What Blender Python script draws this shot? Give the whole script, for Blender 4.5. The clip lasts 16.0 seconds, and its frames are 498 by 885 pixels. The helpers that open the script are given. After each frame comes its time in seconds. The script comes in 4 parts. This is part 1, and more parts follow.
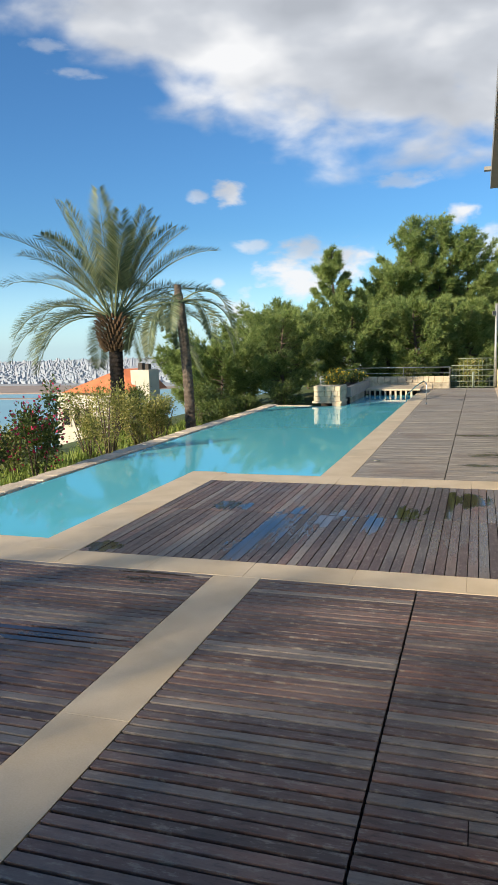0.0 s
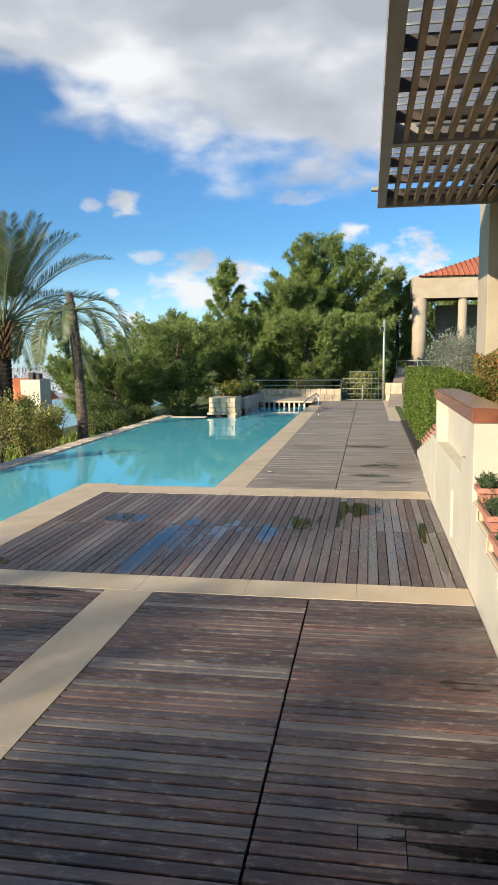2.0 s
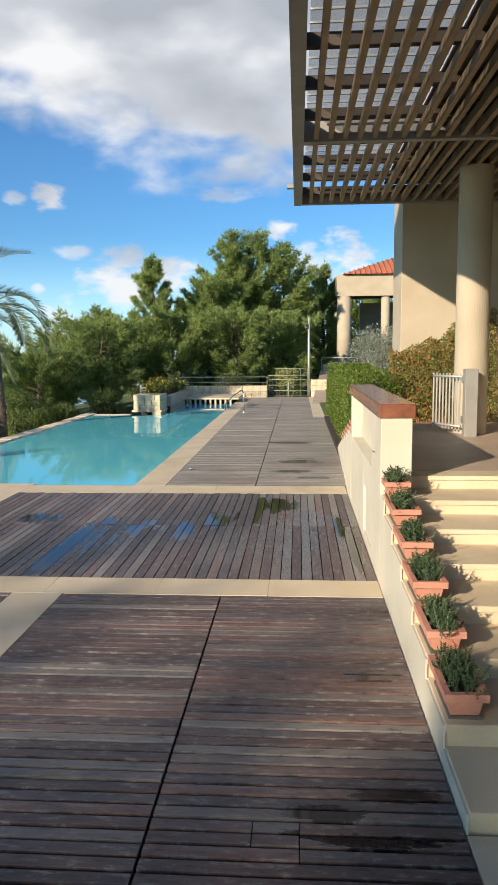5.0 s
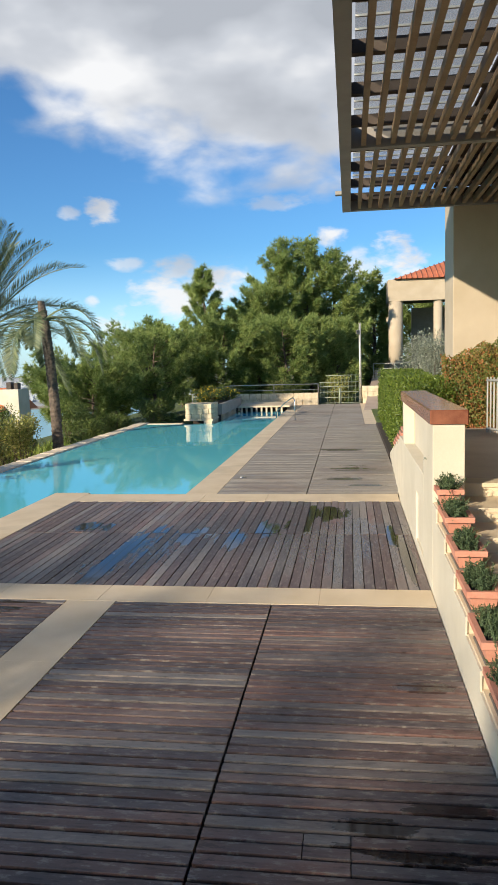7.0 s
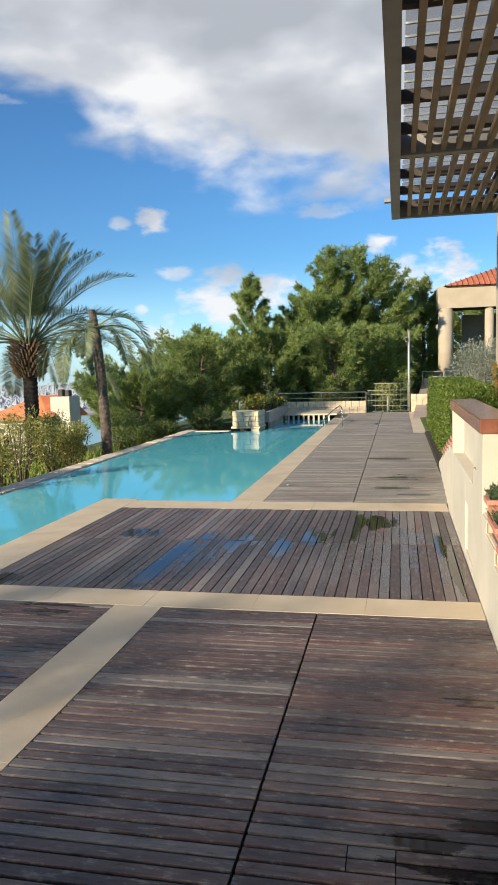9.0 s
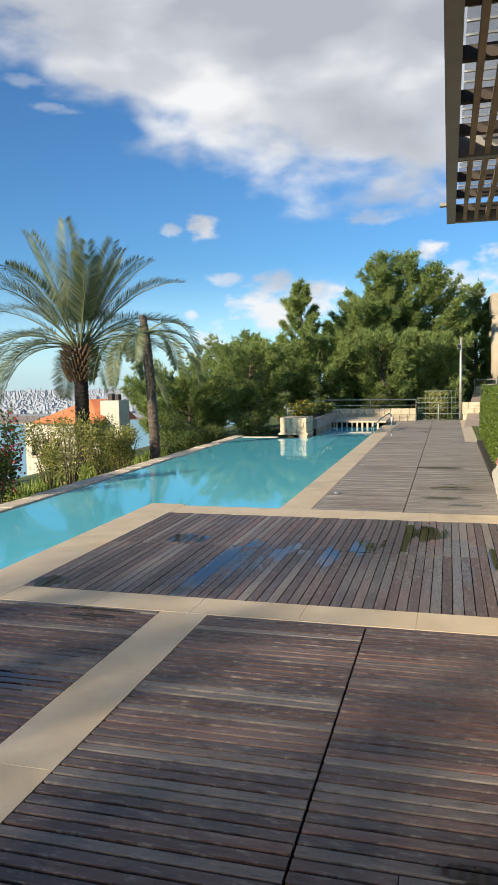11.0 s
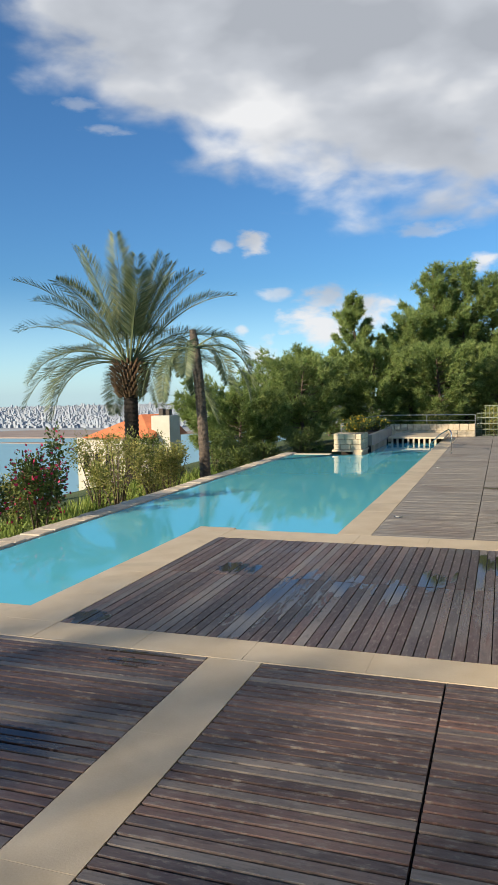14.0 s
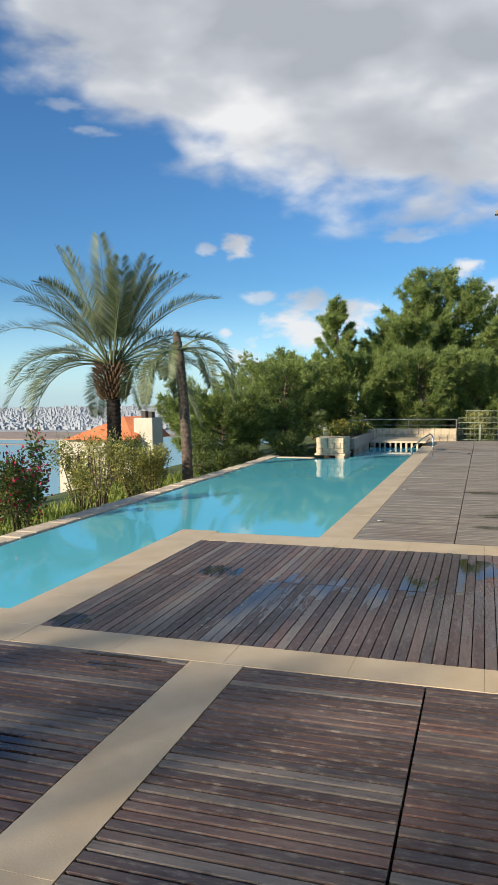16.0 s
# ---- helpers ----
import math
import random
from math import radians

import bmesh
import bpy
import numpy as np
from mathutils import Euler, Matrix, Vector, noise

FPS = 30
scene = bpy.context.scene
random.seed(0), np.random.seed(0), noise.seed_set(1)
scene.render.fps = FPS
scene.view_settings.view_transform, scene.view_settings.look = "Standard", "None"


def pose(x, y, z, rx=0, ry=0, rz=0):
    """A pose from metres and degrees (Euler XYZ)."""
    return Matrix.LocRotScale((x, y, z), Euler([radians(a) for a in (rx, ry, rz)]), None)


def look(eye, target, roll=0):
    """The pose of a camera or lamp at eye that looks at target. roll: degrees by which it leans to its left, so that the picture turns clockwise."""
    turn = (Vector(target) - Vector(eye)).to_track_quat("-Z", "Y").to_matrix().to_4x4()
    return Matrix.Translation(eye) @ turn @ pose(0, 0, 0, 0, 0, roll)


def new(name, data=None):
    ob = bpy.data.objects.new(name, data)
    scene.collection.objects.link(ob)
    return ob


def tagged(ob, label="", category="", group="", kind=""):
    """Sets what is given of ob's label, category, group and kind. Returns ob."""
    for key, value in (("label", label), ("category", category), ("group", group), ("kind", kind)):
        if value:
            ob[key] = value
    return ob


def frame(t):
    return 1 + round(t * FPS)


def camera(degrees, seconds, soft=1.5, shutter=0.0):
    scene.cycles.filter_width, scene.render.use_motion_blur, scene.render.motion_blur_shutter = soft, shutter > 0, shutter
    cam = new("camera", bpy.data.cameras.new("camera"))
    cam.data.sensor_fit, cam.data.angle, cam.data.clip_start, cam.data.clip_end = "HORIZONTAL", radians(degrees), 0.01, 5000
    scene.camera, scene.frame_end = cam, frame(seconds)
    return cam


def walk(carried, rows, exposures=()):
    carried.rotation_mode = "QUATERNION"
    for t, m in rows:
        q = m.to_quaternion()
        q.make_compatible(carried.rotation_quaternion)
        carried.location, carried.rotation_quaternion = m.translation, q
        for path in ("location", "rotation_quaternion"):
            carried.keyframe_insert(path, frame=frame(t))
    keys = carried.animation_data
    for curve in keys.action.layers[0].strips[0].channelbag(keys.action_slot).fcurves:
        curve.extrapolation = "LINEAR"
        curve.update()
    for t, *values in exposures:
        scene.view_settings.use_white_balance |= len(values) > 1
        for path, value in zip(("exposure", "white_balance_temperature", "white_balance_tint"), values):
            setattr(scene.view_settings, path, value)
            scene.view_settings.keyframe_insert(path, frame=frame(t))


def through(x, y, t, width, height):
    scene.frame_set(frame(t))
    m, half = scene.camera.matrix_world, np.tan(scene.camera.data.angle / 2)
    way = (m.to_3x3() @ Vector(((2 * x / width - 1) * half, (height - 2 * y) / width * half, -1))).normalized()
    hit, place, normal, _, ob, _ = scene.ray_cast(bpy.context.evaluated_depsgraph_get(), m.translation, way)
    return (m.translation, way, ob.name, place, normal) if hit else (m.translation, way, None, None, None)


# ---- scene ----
cam = camera(37.66, 16.0)
PATH = [
    (0, pose(0.089, 0.724, 2.547, 82.36, 1.38, 17.35)),
    (0.5, pose(0.082, 0.743, 2.538, 83.16, 1.16, 15.22)),
    (1, pose(0.070, 0.766, 2.535, 83.22, 0.65, 12.76)),
    (1.5, pose(0.061, 0.809, 2.515, 83.25, 0.41, 10.96)),
    (2, pose(0.106, 0.775, 2.527, 83.14, 0.45, 9.25)),
    (2.5, pose(0.134, 0.773, 2.532, 83.24, 0.54, 7.80)),
    (3, pose(0.153, 0.799, 2.529, 83.18, 0.48, 6.01)),
    (3.5, pose(0.177, 0.816, 2.520, 83.15, 0.43, 5.07)),
    (4, pose(0.224, 0.847, 2.515, 82.79, 0.35, 4.15)),
    (4.2, pose(0.252, 0.846, 2.510, 82.71, 0.35, 3.64)),
    (6.3, pose(0.349, 0.836, 2.530, 83.40, 1.12, 5.67)),
    (6.5, pose(0.354, 0.837, 2.526, 83.46, 1.26, 6.26)),
    (7, pose(0.348, 0.841, 2.527, 83.53, 1.53, 7.79)),
    (7.5, pose(0.357, 0.831, 2.529, 83.58, 1.66, 8.71)),
    (8, pose(0.348, 0.831, 2.531, 83.65, 1.67, 9.77)),
    (8.5, pose(0.344, 0.836, 2.529, 83.93, 1.62, 10.66)),
    (9, pose(0.353, 0.827, 2.530, 84.23, 1.49, 11.49)),
    (9.5, pose(0.348, 0.828, 2.528, 84.43, 1.42, 12.56)),
    (10, pose(0.340, 0.815, 2.529, 84.73, 1.14, 14.03)),
    (12.5, pose(0.115, 1.501, 2.551, 84.83, 1.24, 16.66)),
    (13, pose(0.019, 1.719, 2.564, 85.33, 1.27, 18.21)),
    (13.5, pose(-0.024, 1.783, 2.559, 85.86, 1.30, 19.09)),
    (14, pose(-0.019, 1.764, 2.561, 85.96, 1.18, 19.15)),
    (14.5, pose(-0.010, 1.770, 2.561, 85.87, 0.97, 18.40)),
    (15, pose(0.002, 1.779, 2.556, 85.97, 0.80, 17.42)),
    (15.5, pose(-0.013, 1.778, 2.556, 86.05, 0.71, 17.39)),
    (16, pose(-0.019, 1.761, 2.563, 86.18, 0.68, 17.83)),
]
walk(cam, PATH, [(0, 0.55), (10.2, 0.55), (12.5, 0.46), (16, 0.43)])

# ---- world, sun ----
SUN_TRAVEL = Vector((1.0, 1.35, -0.62)).normalized()
SUN_EL = math.asin(-SUN_TRAVEL.z)
SUN_AZ = math.atan2(-SUN_TRAVEL.x, -SUN_TRAVEL.y)      # clockwise from +y

sun_data = bpy.data.lights.new("sun", "SUN")
sun_data.energy, sun_data.angle, sun_data.color = 5.0, radians(0.7), (1.0, 0.87, 0.69)
sun = new("sun", sun_data)
sun.matrix_world = look((0, 0, 60), Vector((0, 0, 60)) + SUN_TRAVEL)


class Nodes:
    """Short hand for building a node tree."""

    def __init__(self, tree):
        self.tree = tree
        tree.nodes.clear()

    def add(self, kind, **sets):
        n = self.tree.nodes.new(kind)
        for k, v in sets.items():
            if k in n.inputs:
                self.put(n.inputs[k], v)
            else:
                setattr(n, k, v)
        return n

    def put(self, socket, v):
        if isinstance(v, bpy.types.NodeSocket):
            self.tree.links.new(v, socket)
        else:
            socket.default_value = v

    def math(self, op, a, b=0.0, c=0.0, clamp=False):
        n = self.tree.nodes.new("ShaderNodeMath")
        n.operation, n.use_clamp = op, clamp
        for i, v in enumerate((a, b, c)):
            self.put(n.inputs[i], v)
        return n.outputs[0]

    def vec(self, op, a, b=(0, 0, 0)):
        n = self.tree.nodes.new("ShaderNodeVectorMath")
        n.operation = op
        self.put(n.inputs[0], a)
        self.put(n.inputs[1], b)
        return n.outputs["Value"] if op in ("LENGTH", "DISTANCE", "DOT_PRODUCT") else n.outputs[0]

    def noise(self, vector, scale, detail=4.0, rough=0.55, distort=0.0):
        n = self.tree.nodes.new("ShaderNodeTexNoise")
        self.put(n.inputs["Vector"], vector)
        n.inputs["Scale"].default_value, n.inputs["Detail"].default_value = scale, detail
        n.inputs["Roughness"].default_value, n.inputs["Distortion"].default_value = rough, distort
        return n.outputs["Fac"]

    def ramp(self, fac, *stops):
        n = self.tree.nodes.new("ShaderNodeValToRGB")
        self.put(n.inputs["Fac"], fac)
        e = n.color_ramp.elements
        while len(e) < len(stops):
            e.new(0.5)
        for el, (pos, col) in zip(e, stops):
            el.position = pos
            el.color = (*col, 1) if not isinstance(col, (int, float)) else (col, col, col, 1)
        return n.outputs["Color"]

    def step(self, v, lo, hi):
        n = self.tree.nodes.new("ShaderNodeMapRange")
        n.interpolation_type = "SMOOTHSTEP"
        self.put(n.inputs["Value"], v)
        n.inputs["From Min"].default_value, n.inputs["From Max"].default_value = lo, hi
        return n.outputs["Result"]

    def mix(self, fac, a, b, blend="MIX"):
        n = self.tree.nodes.new("ShaderNodeMix")
        n.data_type, n.blend_type = "RGBA", blend
        self.put(n.inputs["Factor"], fac)
        ins = [s for s in n.inputs if s.type == "RGBA"]
        for socket, v in zip(ins, (a, b)):
            self.put(socket, (*v, 1) if isinstance(v, tuple) and len(v) == 3 else v)
        return [o for o in n.outputs if o.type == "RGBA"][0]


def build_world():
    world = bpy.data.worlds.new("sky")
    scene.world = world
    world.use_nodes = True
    n = Nodes(world.node_tree)
    sky = n.add("ShaderNodeTexSky", sky_type="NISHITA", sun_disc=False, sun_elevation=SUN_EL, sun_rotation=SUN_AZ,
                altitude=120.0, air_density=1.0, dust_density=0.6, ozone_density=2.2)
    way = n.add("ShaderNodeTexCoord").outputs["Generated"]
    xyz = n.add("ShaderNodeSeparateXYZ", Vector=way)
    x, y, z = xyz.outputs
    # azimuth and height of the direction in degrees (azimuth to the right of +y)
    az = n.math("MULTIPLY", n.math("ARCTAN2", x, y), 57.2958)
    el = n.math("MULTIPLY", n.math("ARCSINE", z), 57.2958)
    flat = n.add("ShaderNodeCombineXYZ", X=n.math("MULTIPLY", az, 0.1), Y=n.math("MULTIPLY", el, 0.2), Z=0.0).outputs[0]
    puffs = n.noise(flat, 1.5, 6.0, 0.47, 0.15)
    wide = n.noise(flat, 0.8, 4.0, 0.5)
    wob = n.math("MULTIPLY", n.math("SUBTRACT", puffs, 0.5), 13.0)
    # the broad bank of cloud overhead, lower to the right
    left, right = n.math("MINIMUM", az, 0.0), n.math("MAXIMUM", az, 0.0)
    rim = n.math("SUBTRACT", n.math("MULTIPLY", n.math("MULTIPLY", left, left), 0.0092), n.math("MULTIPLY", right, 0.1))
    edge = n.math("SUBTRACT", el, n.math("ADD", rim, BANK_EL))
    bank = n.step(n.math("ADD", edge, wob), -1.9, 3.0)
    # out of view, higher up and behind, the bank is broken up to lessen skylight
    away = n.math("MAXIMUM", n.step(el, 34.0, 52.0), n.step(n.math("ABSOLUTE", n.math("ADD", az, 10.0)), 38.0, 62.0))
    broken = n.step(wide, 0.5, 0.68)
    bank = n.math("MULTIPLY", bank, n.math("ADD", n.math("SUBTRACT", 1.0, away), n.math("MULTIPLY", away, broken)))
    fine = n.math("MULTIPLY", n.math("SUBTRACT", n.noise(flat, 5.0, 5.0, 0.55, 0.2), 0.5), 3.6)

    def puff(a, e, ra, re, gain=1.0):
        d = n.math("ADD", n.math("POWER", n.math("DIVIDE", n.math("SUBTRACT", az, a), ra), 2.0),
                   n.math("POWER", n.math("DIVIDE", n.math("SUBTRACT", el, e), re), 2.0))
        d = n.math("SUBTRACT", 1.0, d)
        return n.math("MULTIPLY", n.step(n.math("ADD", d, n.math("ADD", n.math("MULTIPLY", wob, 0.18), n.math("MULTIPLY", fine, 1.0))), -0.2, 1.2), gain)

    low = bank
    for spot in PUFFS:
        low = n.math("MAXIMUM", low, puff(*spot))
    # a scatter of small cumulus elsewhere along the horizon
    band = n.step(n.math("ADD", wide, n.math("MULTIPLY", n.math("ABSOLUTE", n.math("SUBTRACT", el, 5.0)), -0.02)), 0.58, 0.7)
    side = n.step(n.math("ABSOLUTE", az), 32.0, 45.0)
    low = n.math("MAXIMUM", low, n.math("MULTIPLY", n.math("MULTIPLY", band, side), n.step(puffs, 0.4, 0.6)))
    shade = n.math("ADD", n.math("MULTIPLY", n.noise(flat, 0.9, 4.0, 0.42, 0.05), 1.1), n.math("MULTIPLY", edge, -0.011))
    lit = n.ramp(shade, (0.36, (0.50, 0.53, 0.58)), (0.52, (0.66, 0.69, 0.74)), (0.66, (1.0, 1.0, 1.0)))
    haze = n.mix(n.step(el, 9.0, -1.0), (0, 0, 0), (0.25, 0.295, 0.33))
    base = n.mix(1.0, n.mix(1.0, sky.outputs[0], SKY_GAIN, "MULTIPLY"), haze, "ADD")
    cloudy = n.mix(1.0, lit, (0.64, 0.645, 0.655), "MULTIPLY")
    col = n.mix(low, base, cloudy)
    bg = n.add("ShaderNodeBackground", Color=col, Strength=1.0)
    n.tree.links.new(bg.outputs[0], n.add("ShaderNodeOutputWorld").inputs["Surface"])


BANK_EL = 13.1
SKY_GAIN = (0.043, 0.076, 0.106)
# azimuth, height, half width, half height (degrees), strength
PUFFS = [(-18.6, 11.3, 1.5, 1.1, 0.95), (-20.9, 11.0, 1.0, 0.6, 0.6), (-16.9, 7.4, 1.6, 0.5, 0.6), (-12.8, 7.0, 2.6, 1.1, 0.8),
         (-13.4, 5.0, 2.8, 1.9, 0.95), (-9.8, 5.8, 2.4, 1.7, 0.95), (-19.6, 4.6, 0.6, 0.5, 0.7), (-18.2, 2.2, 2.0, 2.0, 0.95),
         (-1.3, 9.0, 1.2, 0.9, 0.95), (3.6, 6.8, 2.2, 2.3, 1.0), (0.8, 6.6, 2.4, 1.5, 0.7), (-5.4, 11.7, 2.6, 0.7, 0.5),
         (-31.5, 20.6, 2.0, 0.5, 0.4), (-29.5, 19.0, 2.2, 0.4, 0.4)]
build_world()


# ---- materials ----
def material(name):
    m = bpy.data.materials.new(name)
    m.use_nodes = True
    return m, Nodes(m.node_tree)


def finish(n, color, rough=0.6, metal=0.0, bump=None, strength=0.3, distance=0.01, **more):
    b = n.add("ShaderNodeBsdfPrincipled", **{"Base Color": (*color, 1) if isinstance(color, tuple) and len(color) == 3 else color,
                                             "Roughness": rough, "Metallic": metal})
    for k, v in more.items():
        n.put(b.inputs[k.replace("_", " ")], v)
    if bump is not None:
        bn = n.add("ShaderNodeBump", Height=bump, Strength=strength, Distance=distance)
        n.tree.links.new(bn.outputs[0], b.inputs["Normal"])
    n.tree.links.new(b.outputs[0], n.add("ShaderNodeOutputMaterial").inputs["Surface"])
    return b


def mat_plain(name, a, b, rough=0.7, scale=6.0, fine=60.0, bump=0.25, metal=0.0, distance=0.01, stain=None):
    """Two tones mixed by broad and fine noise, with fine relief."""
    m, n = material(name)
    pos = n.add("ShaderNodeNewGeometry").outputs["Position"]
    broad, grain = n.noise(pos, scale, 5.0), n.noise(pos, fine, 3.0)
    fac = n.math("ADD", n.math("MULTIPLY", broad, 0.7), n.math("MULTIPLY", grain, 0.3))
    col = n.ramp(fac, (0.36, a), (0.64, b))
    if stain:
        spots = n.step(n.noise(pos, scale * 0.35, 4.0, 0.6, 0.6), 0.56, 0.70)
        col = n.mix(n.math("MULTIPLY", spots, 0.55), col, stain)
    finish(n, col, rough, metal, n.math("ADD", grain, n.math("MULTIPLY", broad, 0.5)), bump, distance)
    return m


def mat_wood(name, along, dry, wet_spots=(), dull=0.42, grey=0.3):
    """Hardwood boards: one tone a board, grain along the board, weathered and wet patches."""
    m, n = material(name)
    pos = n.add("ShaderNodeNewGeometry").outputs["Position"]
    rnd = n.add("ShaderNodeObjectInfo").outputs["Random"]
    isl = n.add("ShaderNodeNewGeometry").outputs["Random Per Island"]
    rnd = n.math("FRACT", n.math("ADD", rnd, isl))
    shift = n.vec("ADD", pos, n.add("ShaderNodeCombineXYZ", X=n.math("MULTIPLY", rnd, 37.0), Y=n.math("MULTIPLY", rnd, 91.0), Z=0.0).outputs[0])
    stretch = (1.2, 26.0, 10.0) if along == "x" else (26.0, 1.2, 10.0)
    grain = n.noise(n.vec("MULTIPLY", shift, stretch), 1.6, 6.0, 0.65, 0.3)
    streak = n.noise(n.vec("MULTIPLY", shift, (0.9, 9.0, 4.0) if along == "x" else (9.0, 0.9, 4.0)), 1.0, 4.0, 0.6)
    tone = n.ramp(rnd, *dry)
    col = n.mix(n.math("MULTIPLY", n.step(grain, 0.42, 0.75), 0.45), tone, (0.028, 0.020, 0.017))
    mottle = n.noise(n.vec("MULTIPLY", shift, (7.0, 22.0, 6.0) if along == "x" else (22.0, 7.0, 6.0)), 1.0, 6.0, 0.72)
    col = n.mix(n.math("MULTIPLY", n.step(mottle, 0.52, 0.64), 0.6), col, (0.27, 0.235, 0.195))
    col = n.mix(n.math("MULTIPLY", n.step(mottle, 0.46, 0.36), 0.6), col, (0.018, 0.013, 0.012))
    worn = n.step(n.math("ADD", n.noise(n.vec("MULTIPLY", pos, (1, 1, 0)), 0.7, 3.0, 0.5), n.math("ADD", n.math("MULTIPLY", n.math("SUBTRACT", streak, 0.5), 0.9), n.math("MULTIPLY", n.math("SUBTRACT", rnd, 0.5), 0.5))), 0.50, 0.66)
    col = n.mix(n.math("MULTIPLY", worn, grey), col, (0.20, 0.185, 0.165))
    red = n.step(n.noise(pos, 0.45, 2.0), 0.52, 0.66)
    col = n.mix(n.math("MULTIPLY", red, 0.3), col, (0.085, 0.042, 0.032))
    damp = n.step(n.math("ADD", n.noise(n.vec("MULTIPLY", pos, (0.55, 0.9, 1.0) if along == "x" else (0.9, 0.55, 1.0)), 0.9, 3.0), n.math("MULTIPLY", n.math("SUBTRACT", streak, 0.5), 0.35)), 0.56, 0.68)
    wet = n.math("MULTIPLY", damp, 0.25)
    pool = 0.0
    for (wx, wy, rx, ry, gain) in wet_spots:
        xyz = n.add("ShaderNodeSeparateXYZ", Vector=pos)
        d = n.math("ADD", n.math("POWER", n.math("DIVIDE", n.math("SUBTRACT", xyz.outputs[0], wx), rx), 2.0),
                   n.math("POWER", n.math("DIVIDE", n.math("SUBTRACT", xyz.outputs[1], wy), ry), 2.0))
        d = n.math("ADD", n.math("SUBTRACT", 1.0, d), n.math("MULTIPLY", n.math("SUBTRACT", streak, 0.5), 2.6))
        d = n.math("ADD", d, n.math("MULTIPLY", n.math("SUBTRACT", mottle, 0.5), 3.2))
        d = n.math("ADD", d, n.math("MULTIPLY", n.math("SUBTRACT", rnd, 0.5), 2.2))
        pool = n.math("MAXIMUM", pool, n.math("MULTIPLY", n.step(d, 0.1, 0.45), gain))
    wet = n.math("MAXIMUM", wet, pool)
    col = n.mix(n.math("MULTIPLY", wet, 0.85), col, (0.010, 0.008, 0.008))
    rough = n.math("SUBTRACT", n.math("ADD", dull, n.math("MULTIPLY", grain, 0.2)), n.math("MULTIPLY", wet, 0.55), clamp=True)
    rough = n.math("MAXIMUM", rough, 0.04)
    height = n.math("MULTIPLY", grain, n.math("SUBTRACT", 1.0, pool))
    finish(n, col, rough, 0.0, height, 0.35, 0.004)
    return m


def mat_leaf(name, a, b, c, rough=0.5, through=0.25):
    """Foliage: a tone for each leaf or needle tuft, some light through it."""
    m, n = material(name)
    isl = n.add("ShaderNodeNewGeometry").outputs["Random Per Island"]
    pos = n.add("ShaderNodeNewGeometry").outputs["Position"]
    patch = n.noise(pos, 0.9, 3.0)
    fac = n.math("ADD", n.math("MULTIPLY", isl, 0.55), n.math("MULTIPLY", patch, 0.55))
    col = n.ramp(fac, (0.25, a), (0.52, b), (0.82, c))
    p = n.add("ShaderNodeBsdfPrincipled", **{"Base Color": col, "Roughness": rough})
    p.inputs["Specular IOR Level"].default_value = 0.3
    t = n.add("ShaderNodeBsdfTranslucent", Color=col)
    mixed = n.add("ShaderNodeMixShader", Fac=through)
    n.tree.links.new(p.outputs[0], mixed.inputs[1])
    n.tree.links.new(t.outputs[0], mixed.inputs[2])
    n.tree.links.new(mixed.outputs[0], n.add("ShaderNodeOutputMaterial").inputs["Surface"])
    return m


def mat_water(name, tint, ripple, gloss_tint=(1, 1, 1), scale=1.5, body=None):
    """Clear water: tinted, with Fresnel gloss and a light ripple."""
    m, n = material(name)
    pos = n.add("ShaderNodeNewGeometry").outputs["Position"]
    waves = n.math("ADD", n.noise(n.vec("MULTIPLY", pos, (1.0, 1.0, 1.0)), scale, 3.0, 0.5), n.math("MULTIPLY", n.noise(pos, scale * 5, 2.0), 0.12))
    bn = n.add("ShaderNodeBump", Height=waves, Strength=ripple, Distance=0.05)
    clear = n.add("ShaderNodeBsdfTransparent", Color=(*tint, 1))
    if body:
        milk, both = n.add("ShaderNodeBsdfDiffuse", Color=(*body, 1)), n.add("ShaderNodeMixShader", Fac=0.7)
        n.tree.links.new(clear.outputs[0], both.inputs[1])
        n.tree.links.new(milk.outputs[0], both.inputs[2])
        clear = both
    gl = n.add("ShaderNodeBsdfGlossy", Color=(*gloss_tint, 1), Roughness=0.03, Normal=bn.outputs[0])
    fr = n.add("ShaderNodeFresnel", IOR=1.48, Normal=bn.outputs[0])
    mx = n.add("ShaderNodeMixShader", Fac=fr.outputs[0])
    n.tree.links.new(clear.outputs[0], mx.inputs[1])
    n.tree.links.new(gl.outputs[0], mx.inputs[2])
    n.tree.links.new(mx.outputs[0], n.add("ShaderNodeOutputMaterial").inputs["Surface"])
    return m


